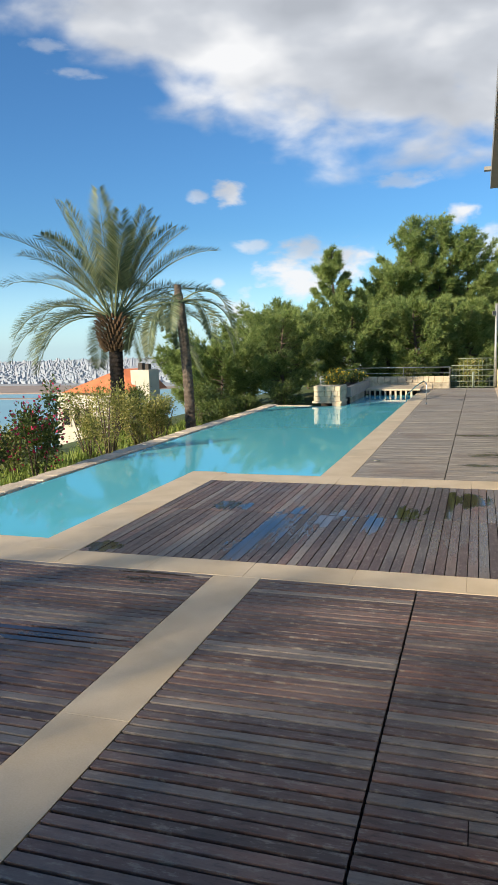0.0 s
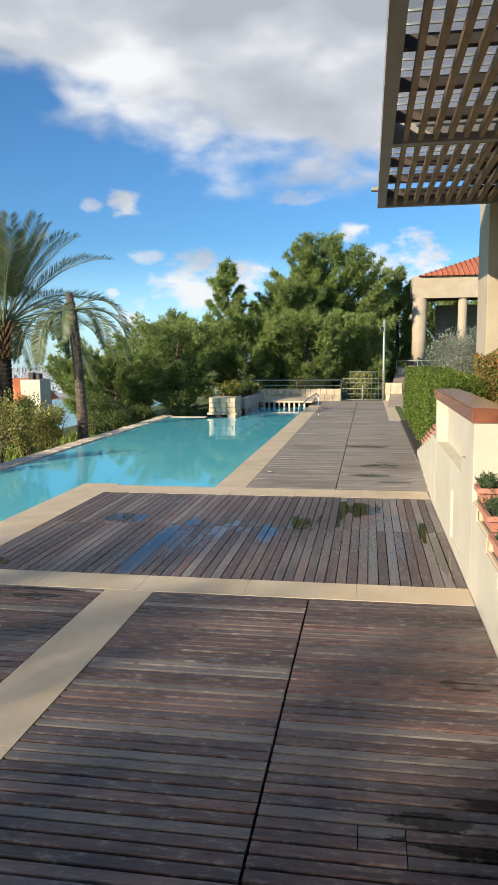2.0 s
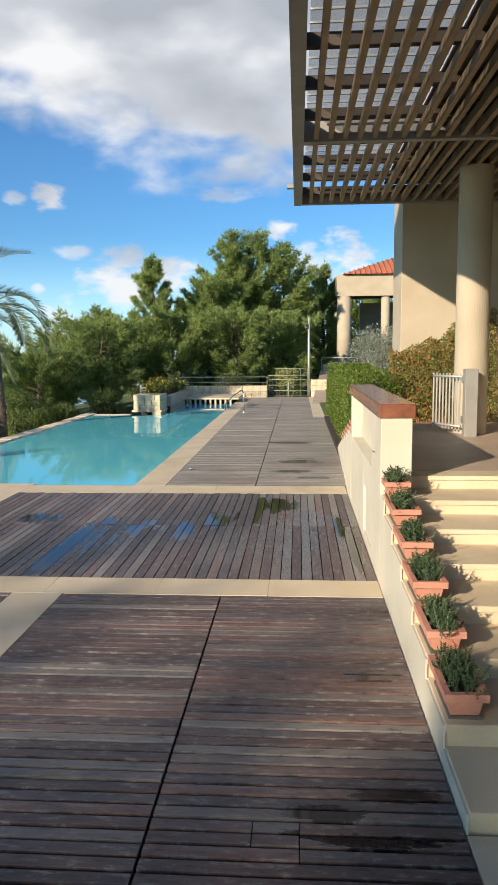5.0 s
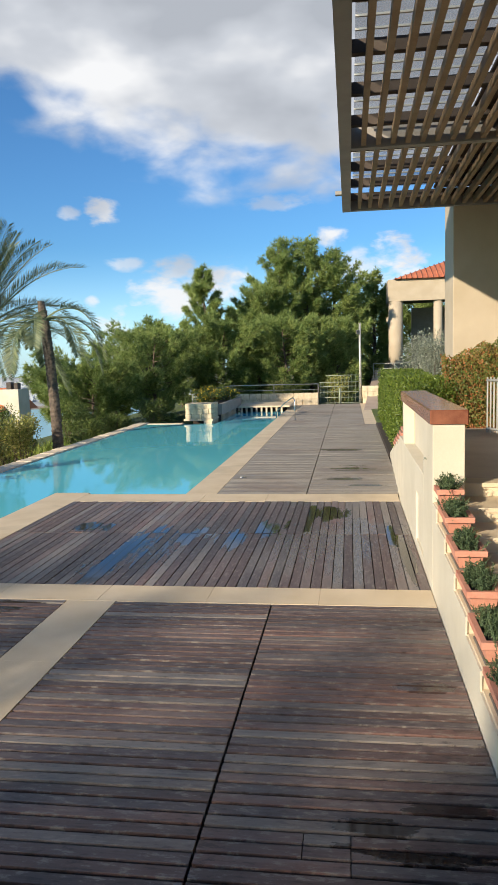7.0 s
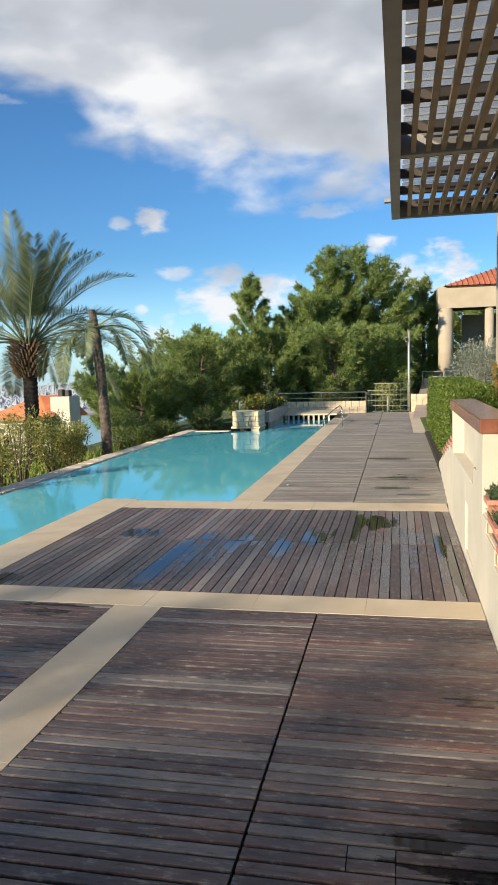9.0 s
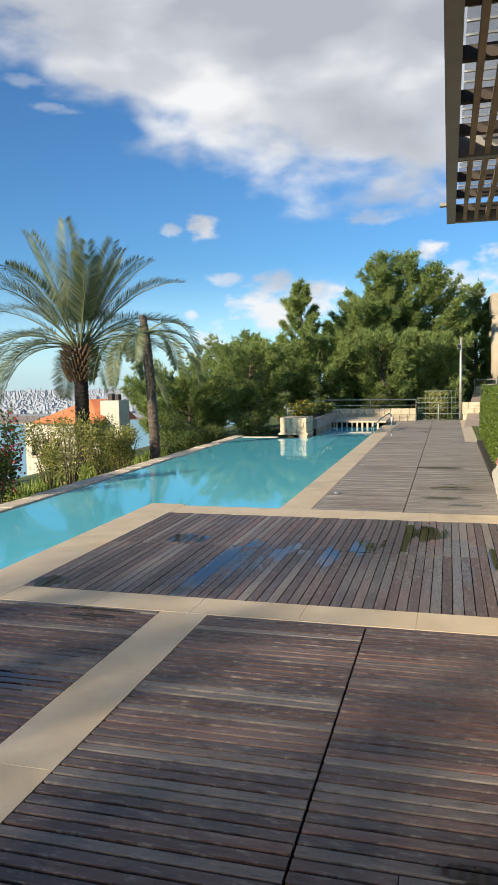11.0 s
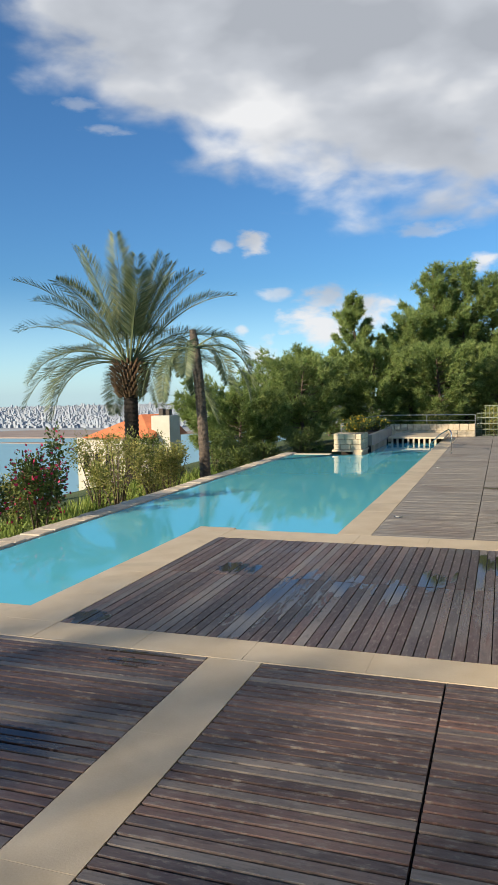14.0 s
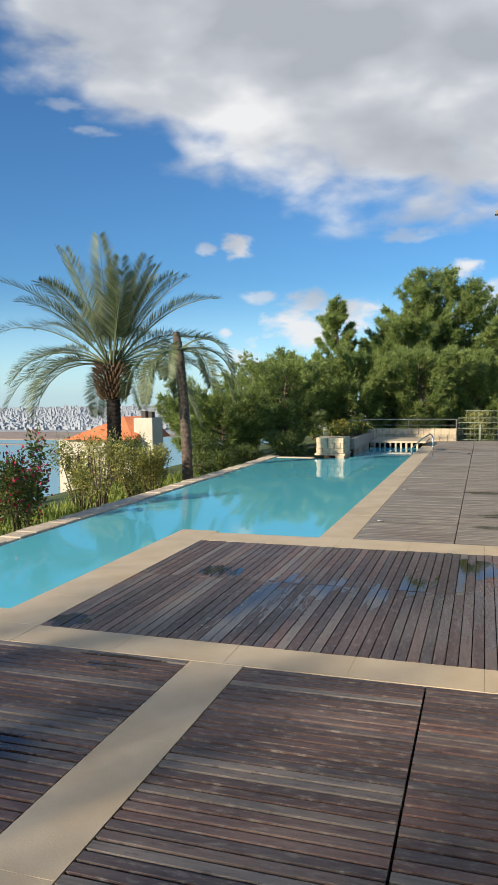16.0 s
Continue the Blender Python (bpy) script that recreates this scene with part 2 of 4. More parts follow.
IPE = ((0.0, (0.059, 0.039, 0.037)), (0.3, (0.107, 0.064, 0.056)), (0.5, (0.078, 0.062, 0.064)), (0.75, (0.167, 0.086, 0.069)), (0.9, (0.147, 0.117, 0.106)), (1.0, (0.254, 0.205, 0.176)))
GREYED = ((0.0, (0.228, 0.198, 0.162)), (0.4, (0.300, 0.258, 0.210)), (0.7, (0.336, 0.294, 0.240)), (1.0, (0.396, 0.342, 0.276)))
MID_WET = [(-2.45, 10.3, 0.34, 1.2, 1.0), (-2.75, 9.4, 0.3, 0.6, 1.0), (-1.92, 11.1, 0.24, 0.45, 1.0), (-1.3, 10.9, 0.22, 0.6, 1.0), (-0.9, 11.5, 0.24, 0.6, 1.0), (-0.5, 11.8, 0.2, 0.6, 1.0), (-0.2, 12.6, 0.42, 0.5, 1.0),
           (-3.55, 11.6, 0.42, 0.28, 0.95), (0.2, 10.6, 1.0, 1.3, 0.35), (0.92, 11.1, 0.07, 0.5, 1.0), (1.06, 10.0, 0.07, 0.8, 1.0), (-4.5, 8.95, 0.3, 0.2, 0.9)]
NEAR_WET = [(0.75, 4.38, 0.4, 0.10, 1.0), (0.45, 4.6, 0.22, 0.08, 0.9), (0.9, 4.75, 0.25, 0.1, 0.8), (0.6, 7.75, 0.5, 0.12, 0.5), (0.9, 6.3, 0.25, 0.1, 0.7), (-3.4, 7.85, 0.5, 0.2, 1.0), (-3.5, 6.2, 0.8, 0.16, 0.9), (-4.2, 7.0, 0.5, 0.2, 0.6)]
FAR_WET = [(0.4, 17.6, 0.5, 0.35, 0.9), (0.2, 16.0, 0.5, 0.2, 0.8), (0.1, 21.0, 0.5, 0.3, 0.7), (0.6, 15.2, 0.4, 0.15, 0.7)]
IPE_NEAR = ((0.0, (0.065, 0.044, 0.040)), (0.25, (0.117, 0.070, 0.059)), (0.45, (0.088, 0.070, 0.068)), (0.7, (0.176, 0.094, 0.073)), (0.85, (0.152, 0.123, 0.105)), (1.0, (0.257, 0.211, 0.176)))
M_DECK_X = mat_wood("wet_hardwood_across", "x", IPE_NEAR, NEAR_WET, 0.40, 0.22)
M_DECK_Y = mat_wood("wet_hardwood_along", "y", IPE, MID_WET, 0.36, 0.35)
M_DECK_FAR = mat_wood("greyed_hardwood", "x", GREYED, FAR_WET, 0.5, 0.5)
M_VOID = mat_plain("dark_subframe", (0.012, 0.011, 0.010), (0.03, 0.027, 0.024), 0.9)
M_STONE = mat_plain("cream_limestone", (0.55, 0.425, 0.265), (0.66, 0.535, 0.365), 0.62, 1.6, 70.0, 0.12, stain=(0.42, 0.33, 0.21))
M_RUBBLE = mat_plain("rough_limestone", (0.48, 0.38, 0.24), (0.66, 0.54, 0.36), 0.85, 5.0, 40.0, 0.6, distance=0.02, stain=(0.30, 0.25, 0.18))
M_EDGE = mat_plain("weathered_edge_stone", (0.54, 0.43, 0.29), (0.74, 0.62, 0.46), 0.75, 6.0, 50.0, 0.6, distance=0.02, stain=(0.34, 0.25, 0.16))
M_PLASTER = mat_plain("cream_plaster", (0.40, 0.325, 0.225), (0.47, 0.385, 0.275), 0.8, 1.2, 90.0, 0.15, stain=(0.40, 0.32, 0.21))
M_WALLWHITE = mat_plain("white_plaster", (0.52, 0.46, 0.345), (0.60, 0.535, 0.41), 0.75, 1.5, 80.0, 0.15, stain=(0.60, 0.53, 0.42))
M_CAP = mat_plain("polished_red_granite", (0.16, 0.055, 0.030), (0.26, 0.10, 0.055), 0.18, 9.0, 120.0, 0.03)
M_STEEL = mat_plain("grey_painted_steel", (0.24, 0.22, 0.19), (0.30, 0.275, 0.24), 0.5, 3.0, 90.0, 0.05)
M_SLAT = mat_plain("oiled_pine_slat", (0.24, 0.16, 0.085), (0.36, 0.245, 0.135), 0.6, 3.0, 60.0, 0.15)
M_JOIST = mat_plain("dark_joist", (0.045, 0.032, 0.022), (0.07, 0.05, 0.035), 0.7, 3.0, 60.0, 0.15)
M_RAIL = mat_plain("galvanised_rail", (0.42, 0.41, 0.36), (0.52, 0.50, 0.44), 0.45, 4.0, 60.0, 0.04, 0.4)
M_CHROME = mat_plain("stainless_tube", (0.62, 0.61, 0.58), (0.70, 0.69, 0.66), 0.22, 4.0, 60.0, 0.02, 1.0)
M_GATE = mat_plain("green_painted_gate", (0.22, 0.25, 0.17), (0.28, 0.31, 0.22), 0.55, 4.0, 60.0, 0.05)
M_TERRA = mat_plain("terracotta", (0.46, 0.18, 0.115), (0.56, 0.26, 0.17), 0.75, 8.0, 90.0, 0.2)
M_SOIL = mat_plain("potting_soil", (0.025, 0.018, 0.012), (0.05, 0.035, 0.025), 0.95, 20.0, 90.0, 0.6)
M_BLACKTRAY = mat_plain("brown_saucer", (0.10, 0.08, 0.06), (0.15, 0.12, 0.09), 0.5)
M_TILE = mat_plain("pool_tile", (0.42, 0.82, 0.84), (0.48, 0.88, 0.90), 0.35, 2.0, 40.0, 0.05)
M_ROOF = mat_plain("red_clay_tile", (0.40, 0.11, 0.055), (0.54, 0.18, 0.085), 0.8, 3.0, 30.0, 0.3)
M_ORANGE = mat_plain("orange_clay_tile", (0.58, 0.16, 0.06), (0.70, 0.23, 0.09), 0.8, 1.0, 12.0, 0.3)
M_BARK = mat_plain("pine_bark", (0.08, 0.055, 0.04), (0.17, 0.12, 0.085), 0.9, 6.0, 40.0, 0.8, distance=0.03)
M_PALMBARK = mat_plain("palm_bark", (0.016, 0.011, 0.008), (0.055, 0.038, 0.027), 0.9, 9.0, 50.0, 0.8, distance=0.03)
M_SLIMBARK = mat_plain("slim_palm_bark", (0.06, 0.045, 0.033), (0.19, 0.14, 0.10), 0.9, 9.0, 50.0, 0.8, distance=0.03)
M_BOOT = mat_plain("palm_leaf_base", (0.075, 0.042, 0.02), (0.22, 0.125, 0.06), 0.85, 9.0, 60.0, 0.5)
M_GRASS = mat_plain("hillside_grass", (0.035, 0.055, 0.012), (0.10, 0.13, 0.03), 0.95, 0.5, 9.0, 0.6, distance=0.1, stain=(0.15, 0.11, 0.05))
M_PINE = mat_leaf("pine_needles", (0.10, 0.165, 0.045), (0.25, 0.33, 0.095), (0.42, 0.47, 0.16), 0.6, 0.42)
M_PALM = mat_leaf("palm_leaflets", (0.06, 0.09, 0.042), (0.14, 0.175, 0.085), (0.32, 0.335, 0.175), 0.42, 0.2)
M_OLIVE = mat_leaf("olive_leaves", (0.150, 0.165, 0.112), (0.225, 0.240, 0.173), (0.315, 0.330, 0.247), 0.5, 0.2)
M_HEDGE = mat_leaf("hedge_leaves", (0.038, 0.068, 0.009), (0.090, 0.135, 0.017), (0.180, 0.225, 0.038), 0.4, 0.25)
M_SHRUB = mat_leaf("shrub_leaves", (0.120, 0.150, 0.036), (0.240, 0.252, 0.060), (0.432, 0.372, 0.120), 0.5, 0.25)
M_SHRUBDARK = mat_leaf("dark_shrub_leaves", (0.04, 0.07, 0.016), (0.085, 0.125, 0.028), (0.17, 0.20, 0.05), 0.5, 0.2)
M_HERB = mat_leaf("herb_leaves", (0.035, 0.06, 0.025), (0.07, 0.105, 0.045), (0.13, 0.17, 0.08), 0.5, 0.2)
M_IVY = mat_leaf("red_and_green_creeper", (0.08, 0.12, 0.025), (0.17, 0.19, 0.045), (0.30, 0.17, 0.06), 0.5, 0.25)
M_REDLEAF = mat_leaf("red_creeper", (0.22, 0.13, 0.04), (0.36, 0.14, 0.05), (0.46, 0.18, 0.07), 0.5, 0.25)
M_BLOOM = mat_leaf("magenta_bracts", (0.40, 0.02, 0.06), (0.55, 0.03, 0.10), (0.62, 0.08, 0.14), 0.5, 0.3)
M_YELLOW = mat_leaf("yellow_flowers", (0.45, 0.30, 0.02), (0.60, 0.42, 0.03), (0.70, 0.52, 0.06), 0.5, 0.3)
M_BLADE = mat_leaf("grass_blades", (0.105, 0.150, 0.022), (0.210, 0.285, 0.045), (0.390, 0.420, 0.105), 0.6, 0.3)
M_POOLWATER = mat_water("pool_water", (0.48, 0.92, 0.98), 0.03, body=(0.19, 0.82, 0.92))
M_SEA = mat_plain("sea", (0.27, 0.48, 0.53), (0.30, 0.52, 0.57), 0.5, 0.004, 0.2, 0.02)
M_SHORE = mat_plain("sandy_shore", (0.30, 0.22, 0.17), (0.40, 0.31, 0.24), 0.9, 0.01, 0.2, 0.1)
M_CITYLAND = mat_plain("city_ground", (0.32, 0.34, 0.34), (0.42, 0.42, 0.40), 0.9, 0.01, 0.2, 0.1)
M_DARKGLASS = mat_plain("dark_window_glass", (0.012, 0.013, 0.014), (0.02, 0.02, 0.02), 0.06, 1.0, 5.0, 0.0)
M_CURTAIN = mat_plain("pale_curtain", (0.42, 0.38, 0.31), (0.52, 0.48, 0.40), 0.9, 3.0, 60.0, 0.2)
M_PAVING = mat_plain("rose_terrace_stone", (0.36, 0.26, 0.19), (0.47, 0.36, 0.27), 0.5, 1.3, 60.0, 0.12, stain=(0.27, 0.18, 0.12))
M_HOUSEWHITE = mat_plain("house_render", (0.52, 0.47, 0.36), (0.60, 0.55, 0.44), 0.85, 0.8, 30.0, 0.1)


def mat_city():
    m, n = material("hazed_city_facades")
    isl = n.add("ShaderNodeNewGeometry").outputs["Random Per Island"]
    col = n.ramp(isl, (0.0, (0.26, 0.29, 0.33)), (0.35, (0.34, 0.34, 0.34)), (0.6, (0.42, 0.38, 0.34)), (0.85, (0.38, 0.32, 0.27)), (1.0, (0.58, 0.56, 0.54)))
    # distance haze painted in: facade tones mixed three quarters to blue-grey
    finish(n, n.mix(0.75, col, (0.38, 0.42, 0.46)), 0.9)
    return m


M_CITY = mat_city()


# ---- building helpers ----
def mesh(name, verts, faces, mat, smooth=False):
    me = bpy.data.meshes.new(name)
    me.from_pydata([tuple(v) for v in verts], [], faces)
    me.materials.append(mat)
    if smooth:
        me.shade_smooth()
    me.update()
    return me


def part(name, data, parent, label=""):
    ob = new(name, data)
    ob.parent = parent
    return tagged(ob, label)


def thing(name, at, label, category, group="", kind=""):
    ob = new(name)
    ob.location = at
    return tagged(ob, label, category, group, kind)


def solid(name, data, label, category="", kind="", at=(0, 0, 0), group=""):
    ob = new(name, data)
    ob.location = at
    return tagged(ob, label, category, group, kind)


def box_into(V, F, x0, x1, y0, y1, z0, z1, c=0.0):
    """A box, with its upright and top edges cut at 45 degrees by c."""
    b = len(V)
    if c <= 0:
        V += [(x, y, z) for z in (z0, z1) for x, y in ((x0, y0), (x1, y0), (x1, y1), (x0, y1))]
        F += [tuple(b + i for i in f) for f in ((3, 2, 1, 0), (4, 5, 6, 7), (0, 1, 5, 4), (1, 2, 6, 5), (2, 3, 7, 6), (3, 0, 4, 7))]
        return
    def ring(i, z):
        return [(x0 + i, y0, z), (x1 - i, y0, z), (x1, y0 + i, z), (x1, y1 - i, z), (x1 - i, y1, z), (x0 + i, y1, z), (x0, y1 - i, z), (x0, y0 + i, z)]
    V += ring(c, z0) + ring(c, z1 - c) + [(x0 + c, y0 + c, z1), (x1 - c, y0 + c, z1), (x1 - c, y1 - c, z1), (x0 + c, y1 - c, z1)]
    F.append(tuple(b + i for i in range(7, -1, -1)))
    for i in range(8):
        F.append((b + i, b + (i + 1) % 8, b + 8 + (i + 1) % 8, b + 8 + i))
    t, u = b + 16, b + 8
    F += [(t, t + 1, t + 2, t + 3), (u, u + 1, t + 1, t), (u + 1, u + 2, t + 1), (u + 2, u + 3, t + 2, t + 1), (u + 3, u + 4, t + 2),
          (u + 4, u + 5, t + 3, t + 2), (u + 5, u + 6, t + 3), (u + 6, u + 7, t, t + 3), (u + 7, u, t)]


def box(name, x0, x1, y0, y1, z0, z1, mat, c=0.0):
    V, F = [], []
    box_into(V, F, x0, x1, y0, y1, z0, z1, c)
    return mesh(name, V, F, mat)


def boxes(name, rows, mat, c=0.0):
    V, F = [], []
    for r in rows:
        box_into(V, F, *r, c)
    return mesh(name, V, F, mat)


def tube_into(V, F, path, radius, sides=8):
    """A round tube along a path; radius is a number or one for each point."""
    b, pts = len(V), [Vector(p) for p in path]
    for i, p in enumerate(pts):
        d = (pts[min(i + 1, len(pts) - 1)] - pts[max(i - 1, 0)]).normalized()
        u = d.orthogonal().normalized() if i == 0 else (u - d * u.dot(d)).normalized()
        w = d.cross(u)
        r = radius[i] if isinstance(radius, (list, tuple)) else radius
        V += [tuple(p + (u * math.cos(a) + w * math.sin(a)) * r) for a in (2 * math.pi * k / sides for k in range(sides))]
    for i in range(len(pts) - 1):
        for k in range(sides):
            F.append((b + i * sides + k, b + i * sides + (k + 1) % sides, b + (i + 1) * sides + (k + 1) % sides, b + (i + 1) * sides + k))
    F.append(tuple(b + k for k in range(sides - 1, -1, -1)))
    F.append(tuple(b + (len(pts) - 1) * sides + k for k in range(sides)))


def tube(name, path, radius, mat, sides=8):
    V, F = [], []
    tube_into(V, F, path, radius, sides)
    return mesh(name, V, F, mat, True)


def prism(name, outline, z0, z1, mat):
    """An upright solid over a plan outline (counter-clockwise)."""
    k = len(outline)
    V = [(x, y, z0) for x, y in outline] + [(x, y, z1) for x, y in outline]
    F = [tuple(range(k - 1, -1, -1)), tuple(range(k, 2 * k))] + [(i, (i + 1) % k, k + (i + 1) % k, k + i) for i in range(k)]
    return mesh(name, V, F, mat)


RNG = random.Random(7)

# ---- ground, sea and distance ----
SEA_Z = -100.0


def hill(x, y):
    """Height of the hillside: a garden shelf outside the pool that falls away to the sea."""
    d = max(0.0, -8.7 - x) + max(0.0, y - 120.0) * 0.35
    z = -0.75 - 0.10 * min(d, 8.0) - 0.24 * max(0.0, min(d, 60.0) - 8.0) - 0.3 * max(0.0, d - 60.0)
    if x > -8.7 and y < 44:
        z = -1.9
    if x > 2.0 and y > 20:
        z = max(z, -1.9) + min(1.0, (x - 2.0) * 0.5) * min(1.0, (y - 20) * 0.2) * 2.3
    z += 0.18 * noise.noise(Vector((x * 0.25, y * 0.25, 0)))
    return max(z, SEA_Z - 3.0)


def build_ground():
    xs = [-4500, -2500, -1200, -700, -450, -300, -220, -160, -120] + [-100 + 4 * i for i in range(20)] + [-22 + 1.0 * i for i in range(35)] + [14, 20, 30, 50, 90, 200, 600, 1800, 4500]
    ys = [-1500, -400, -120, -40, -20, -10] + [-6 + 1.5 * i for i in range(50)] + [72, 78, 86, 96, 110, 130, 160, 200, 260, 340, 450, 600, 900, 1500, 3000, 4600]
    V = [(x, y, hill(x, y)) for y in ys for x in xs]
    w = len(xs)
    F = [(j * w + i, j * w + i + 1, (j + 1) * w + i + 1, (j + 1) * w + i) for j in range(len(ys) - 1) for i in range(w - 1)]
    solid("ground", mesh("ground", V, F, M_GRASS, True), "grassy hillside garden falling away below the pool", kind="structure")


build_ground()
solid("sea", mesh("sea", [(-4900, 300, SEA_Z), (4900, 300, SEA_Z), (4900, 4900, SEA_Z), (-4900, 4900, SEA_Z)], [(0, 1, 2, 3)], M_SEA),
      "calm blue-green bay below the hill", kind="structure")


def blob_land(name, cx, cy, rx, ry, h, mat, label, seed):
    k, V, F = 60, [], []
    for i in range(k):
        a = 2 * math.pi * i / k
        r = 1.0 + 0.22 * noise.noise(Vector((math.cos(a) * 2 + seed, math.sin(a) * 2, 0)))
        V.append((cx + rx * r * math.cos(a), cy + ry * r * math.sin(a), SEA_Z - 2))
    V += [(cx + (x - cx) * 0.97, cy + (y - cy) * 0.97, SEA_Z + h) for x, y, _ in V[:k]]
    F = [tuple(range(k, 2 * k))] + [(i, (i + 1) % k, k + (i + 1) % k, k + i) for i in range(k)]
    solid(name, mesh(name, V, F, mat), label, kind="structure")


blob_land("shore_spit", -1080, 1640, 360, 170, 3.0, M_SHORE, "bare sandy reclaimed land spit in the bay", 3)
blob_land("shore_bar", -960, 1330, 90, 14, 1.2, M_SHORE, "low sand bar in the water", 5)
blob_land("far_shore", -1200, 3350, 2600, 1600, 4.0, M_CITYLAND, "flat pale coast under the city", 9)


def build_city():
    V, F = [], []
    rng = random.Random(21)
    for i in range(22000):
        d = 1950 + 2500 * rng.random() ** 0.9
        az = radians(-50 + 50 * rng.random())
        x, y = d * math.sin(az), d * math.cos(az)
        if ((x + 1200) / 2500) ** 2 + ((y - 3350) / 1500) ** 2 > 1:
            continue
        tall = 2 + 5 * rng.random() ** 1.6 + (18 * rng.random() if rng.random() < 0.04 else 0) + (d - 1950) * 0.012
        w, e = 2.2 + 3.4 * rng.random(), 2.2 + 3.4 * rng.random()
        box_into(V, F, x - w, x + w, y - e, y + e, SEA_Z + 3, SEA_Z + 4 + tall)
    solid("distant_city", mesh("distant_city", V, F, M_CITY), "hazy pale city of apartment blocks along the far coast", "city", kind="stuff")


build_city()

# ---- pool ----
WX0, WX1, WX2 = -8.15, -5.47, -2.79        # overflow edge, inner corner, deck side
WY0, WY1, WY2, WY3 = 9.15, 14.5, 30.6, 36.8
WATER_Z = -0.07
poly = [(WX0, WY0), (WX1, WY0), (WX1, WY1), (WX2, WY1), (WX2, WY3), (-5.2, WY3), (-5.2, WY2), (WX0, WY2)]
V = [(x, y, WATER_Z) for x, y in poly]
water = solid("pool_water", mesh("pool_water", V, [tuple(range(len(V)))], M_POOLWATER), "still turquoise swimming pool water", "water", kind="structure")
V = [(x, y, -1.15) for x, y in poly] + [(x, y, -0.115) for i, (x, y) in enumerate(poly)]
k = len(poly)
F = [tuple(range(k))] + [((i + 1) % k, i, k + i, k + (i + 1) % k) for i in range(k)]
solid("pool_basin", mesh("pool_basin", V, F, M_TILE), "pale blue tiled pool basin", "pool", kind="structure")

# the overflow edge on the valley side: split-faced stones in a row
edge = thing("pool_edge", (-8.4, 9, 0), "weathered brown stone overflow edge of the pool", "edge", kind="structure")
part("edge_core", box("edge_core", -0.2, 0.2, -4, WY2 - 9 + 0.5, -2.5, -0.075, M_EDGE), edge)
y = -4.0
while y < WY2 - 9 + 0.4:
    l = RNG.uniform(0.32, 0.6)
    w0, w1 = RNG.uniform(-0.26, -0.21), 0.24
    part("edge_stone", box("edge_stone", w0, w1, y, y + l - 0.012, -0.2, -0.035 + RNG.uniform(-0.012, 0.014), M_EDGE, 0.018), edge)
    y += l

# far overflow edge behind the planter
solid("pool_far_edge", box("pool_far_edge", WX0 - 0.4, -6.6, WY2, WY2 + 0.35, -1.5, -0.05, M_STONE, 0.02), "pale stone far edge of the pool", kind="structure")

# ---- stone strips ----
def slabs(name, x0, x1, y0, y1, step, label, mat=M_STONE, z=0.0):
    """A coping or strip laid in slabs along its longer side."""
    top = thing(name, (0, 0, 0), label, "coping", kind="structure")
    along_x = (x1 - x0) > (y1 - y0)
    a, b = (x0, x1) if along_x else (y0, y1)
    k = max(1, round((b - a) / step))
    for i in range(k):
        p, q = a + (b - a) * i / k, a + (b - a) * (i + 1) / k - 0.002
        dz = RNG.uniform(-0.001, 0.001)
        r = (p, q, y0, y1) if along_x else (x0, x1, p, q)
        part("slab", box("slab", *r, -0.12, z + dz, mat, 0.001), top)
    return top


slabs("cross_strip", -4.752, 1.195, 8.15, 8.685, 1.25, "cream limestone strip between the wooden deck panels")
slabs("near_strip", -2.70, -2.16, -3.0, 8.145, 1.6, "cream limestone strip running between two deck panels")
slabs("left_coping", -5.47, -4.755, 8.69, 14.5, 1.25, "cream limestone pool coping beside the deck")
slabs("corner_coping", -9.0, -4.76, 8.15, 9.15, 1.25, "cream limestone coping at the near end of the pool")
slabs("far_strip", -4.75, 1.195, 13.62, 14.345, 1.25, "cream limestone strip between pool and deck")
slabs("pool_coping", -2.79, -2.195, 14.35, 39.6, 1.25, "cream limestone coping along the pool's deck side")
solid("paving", box("paving", 0.90, 4.0, 28.6, 41.2, -0.1, 0.0, M_STONE, 0.01), "cream paving beside the far deck", kind="structure")
solid("grass_strip", box("grass_strip", 1.35, 1.6, 29.2, 37.5, -0.05, 0.03, M_HEDGE), "narrow strip of lawn in the paving", kind="structure")


# ---- timber decks ----
def board_mesh(name, length, width, mat):
    """A board along x with eased edges, its top at z 0."""
    c, t = 0.002, 0.05
    prof = [(0, -t), (width, -t), (width, -c), (width - c, 0), (c, 0), (0, -c)]
    V = [(x, y, z) for x in (0, length) for y, z in prof]
    F = [(5, 4, 3, 2, 1, 0), (6, 7, 8, 9, 10, 11)] + [(i, (i + 1) % 6, 6 + (i + 1) % 6, 6 + i) for i in range(6)]
    return mesh(name, V, F, mat)


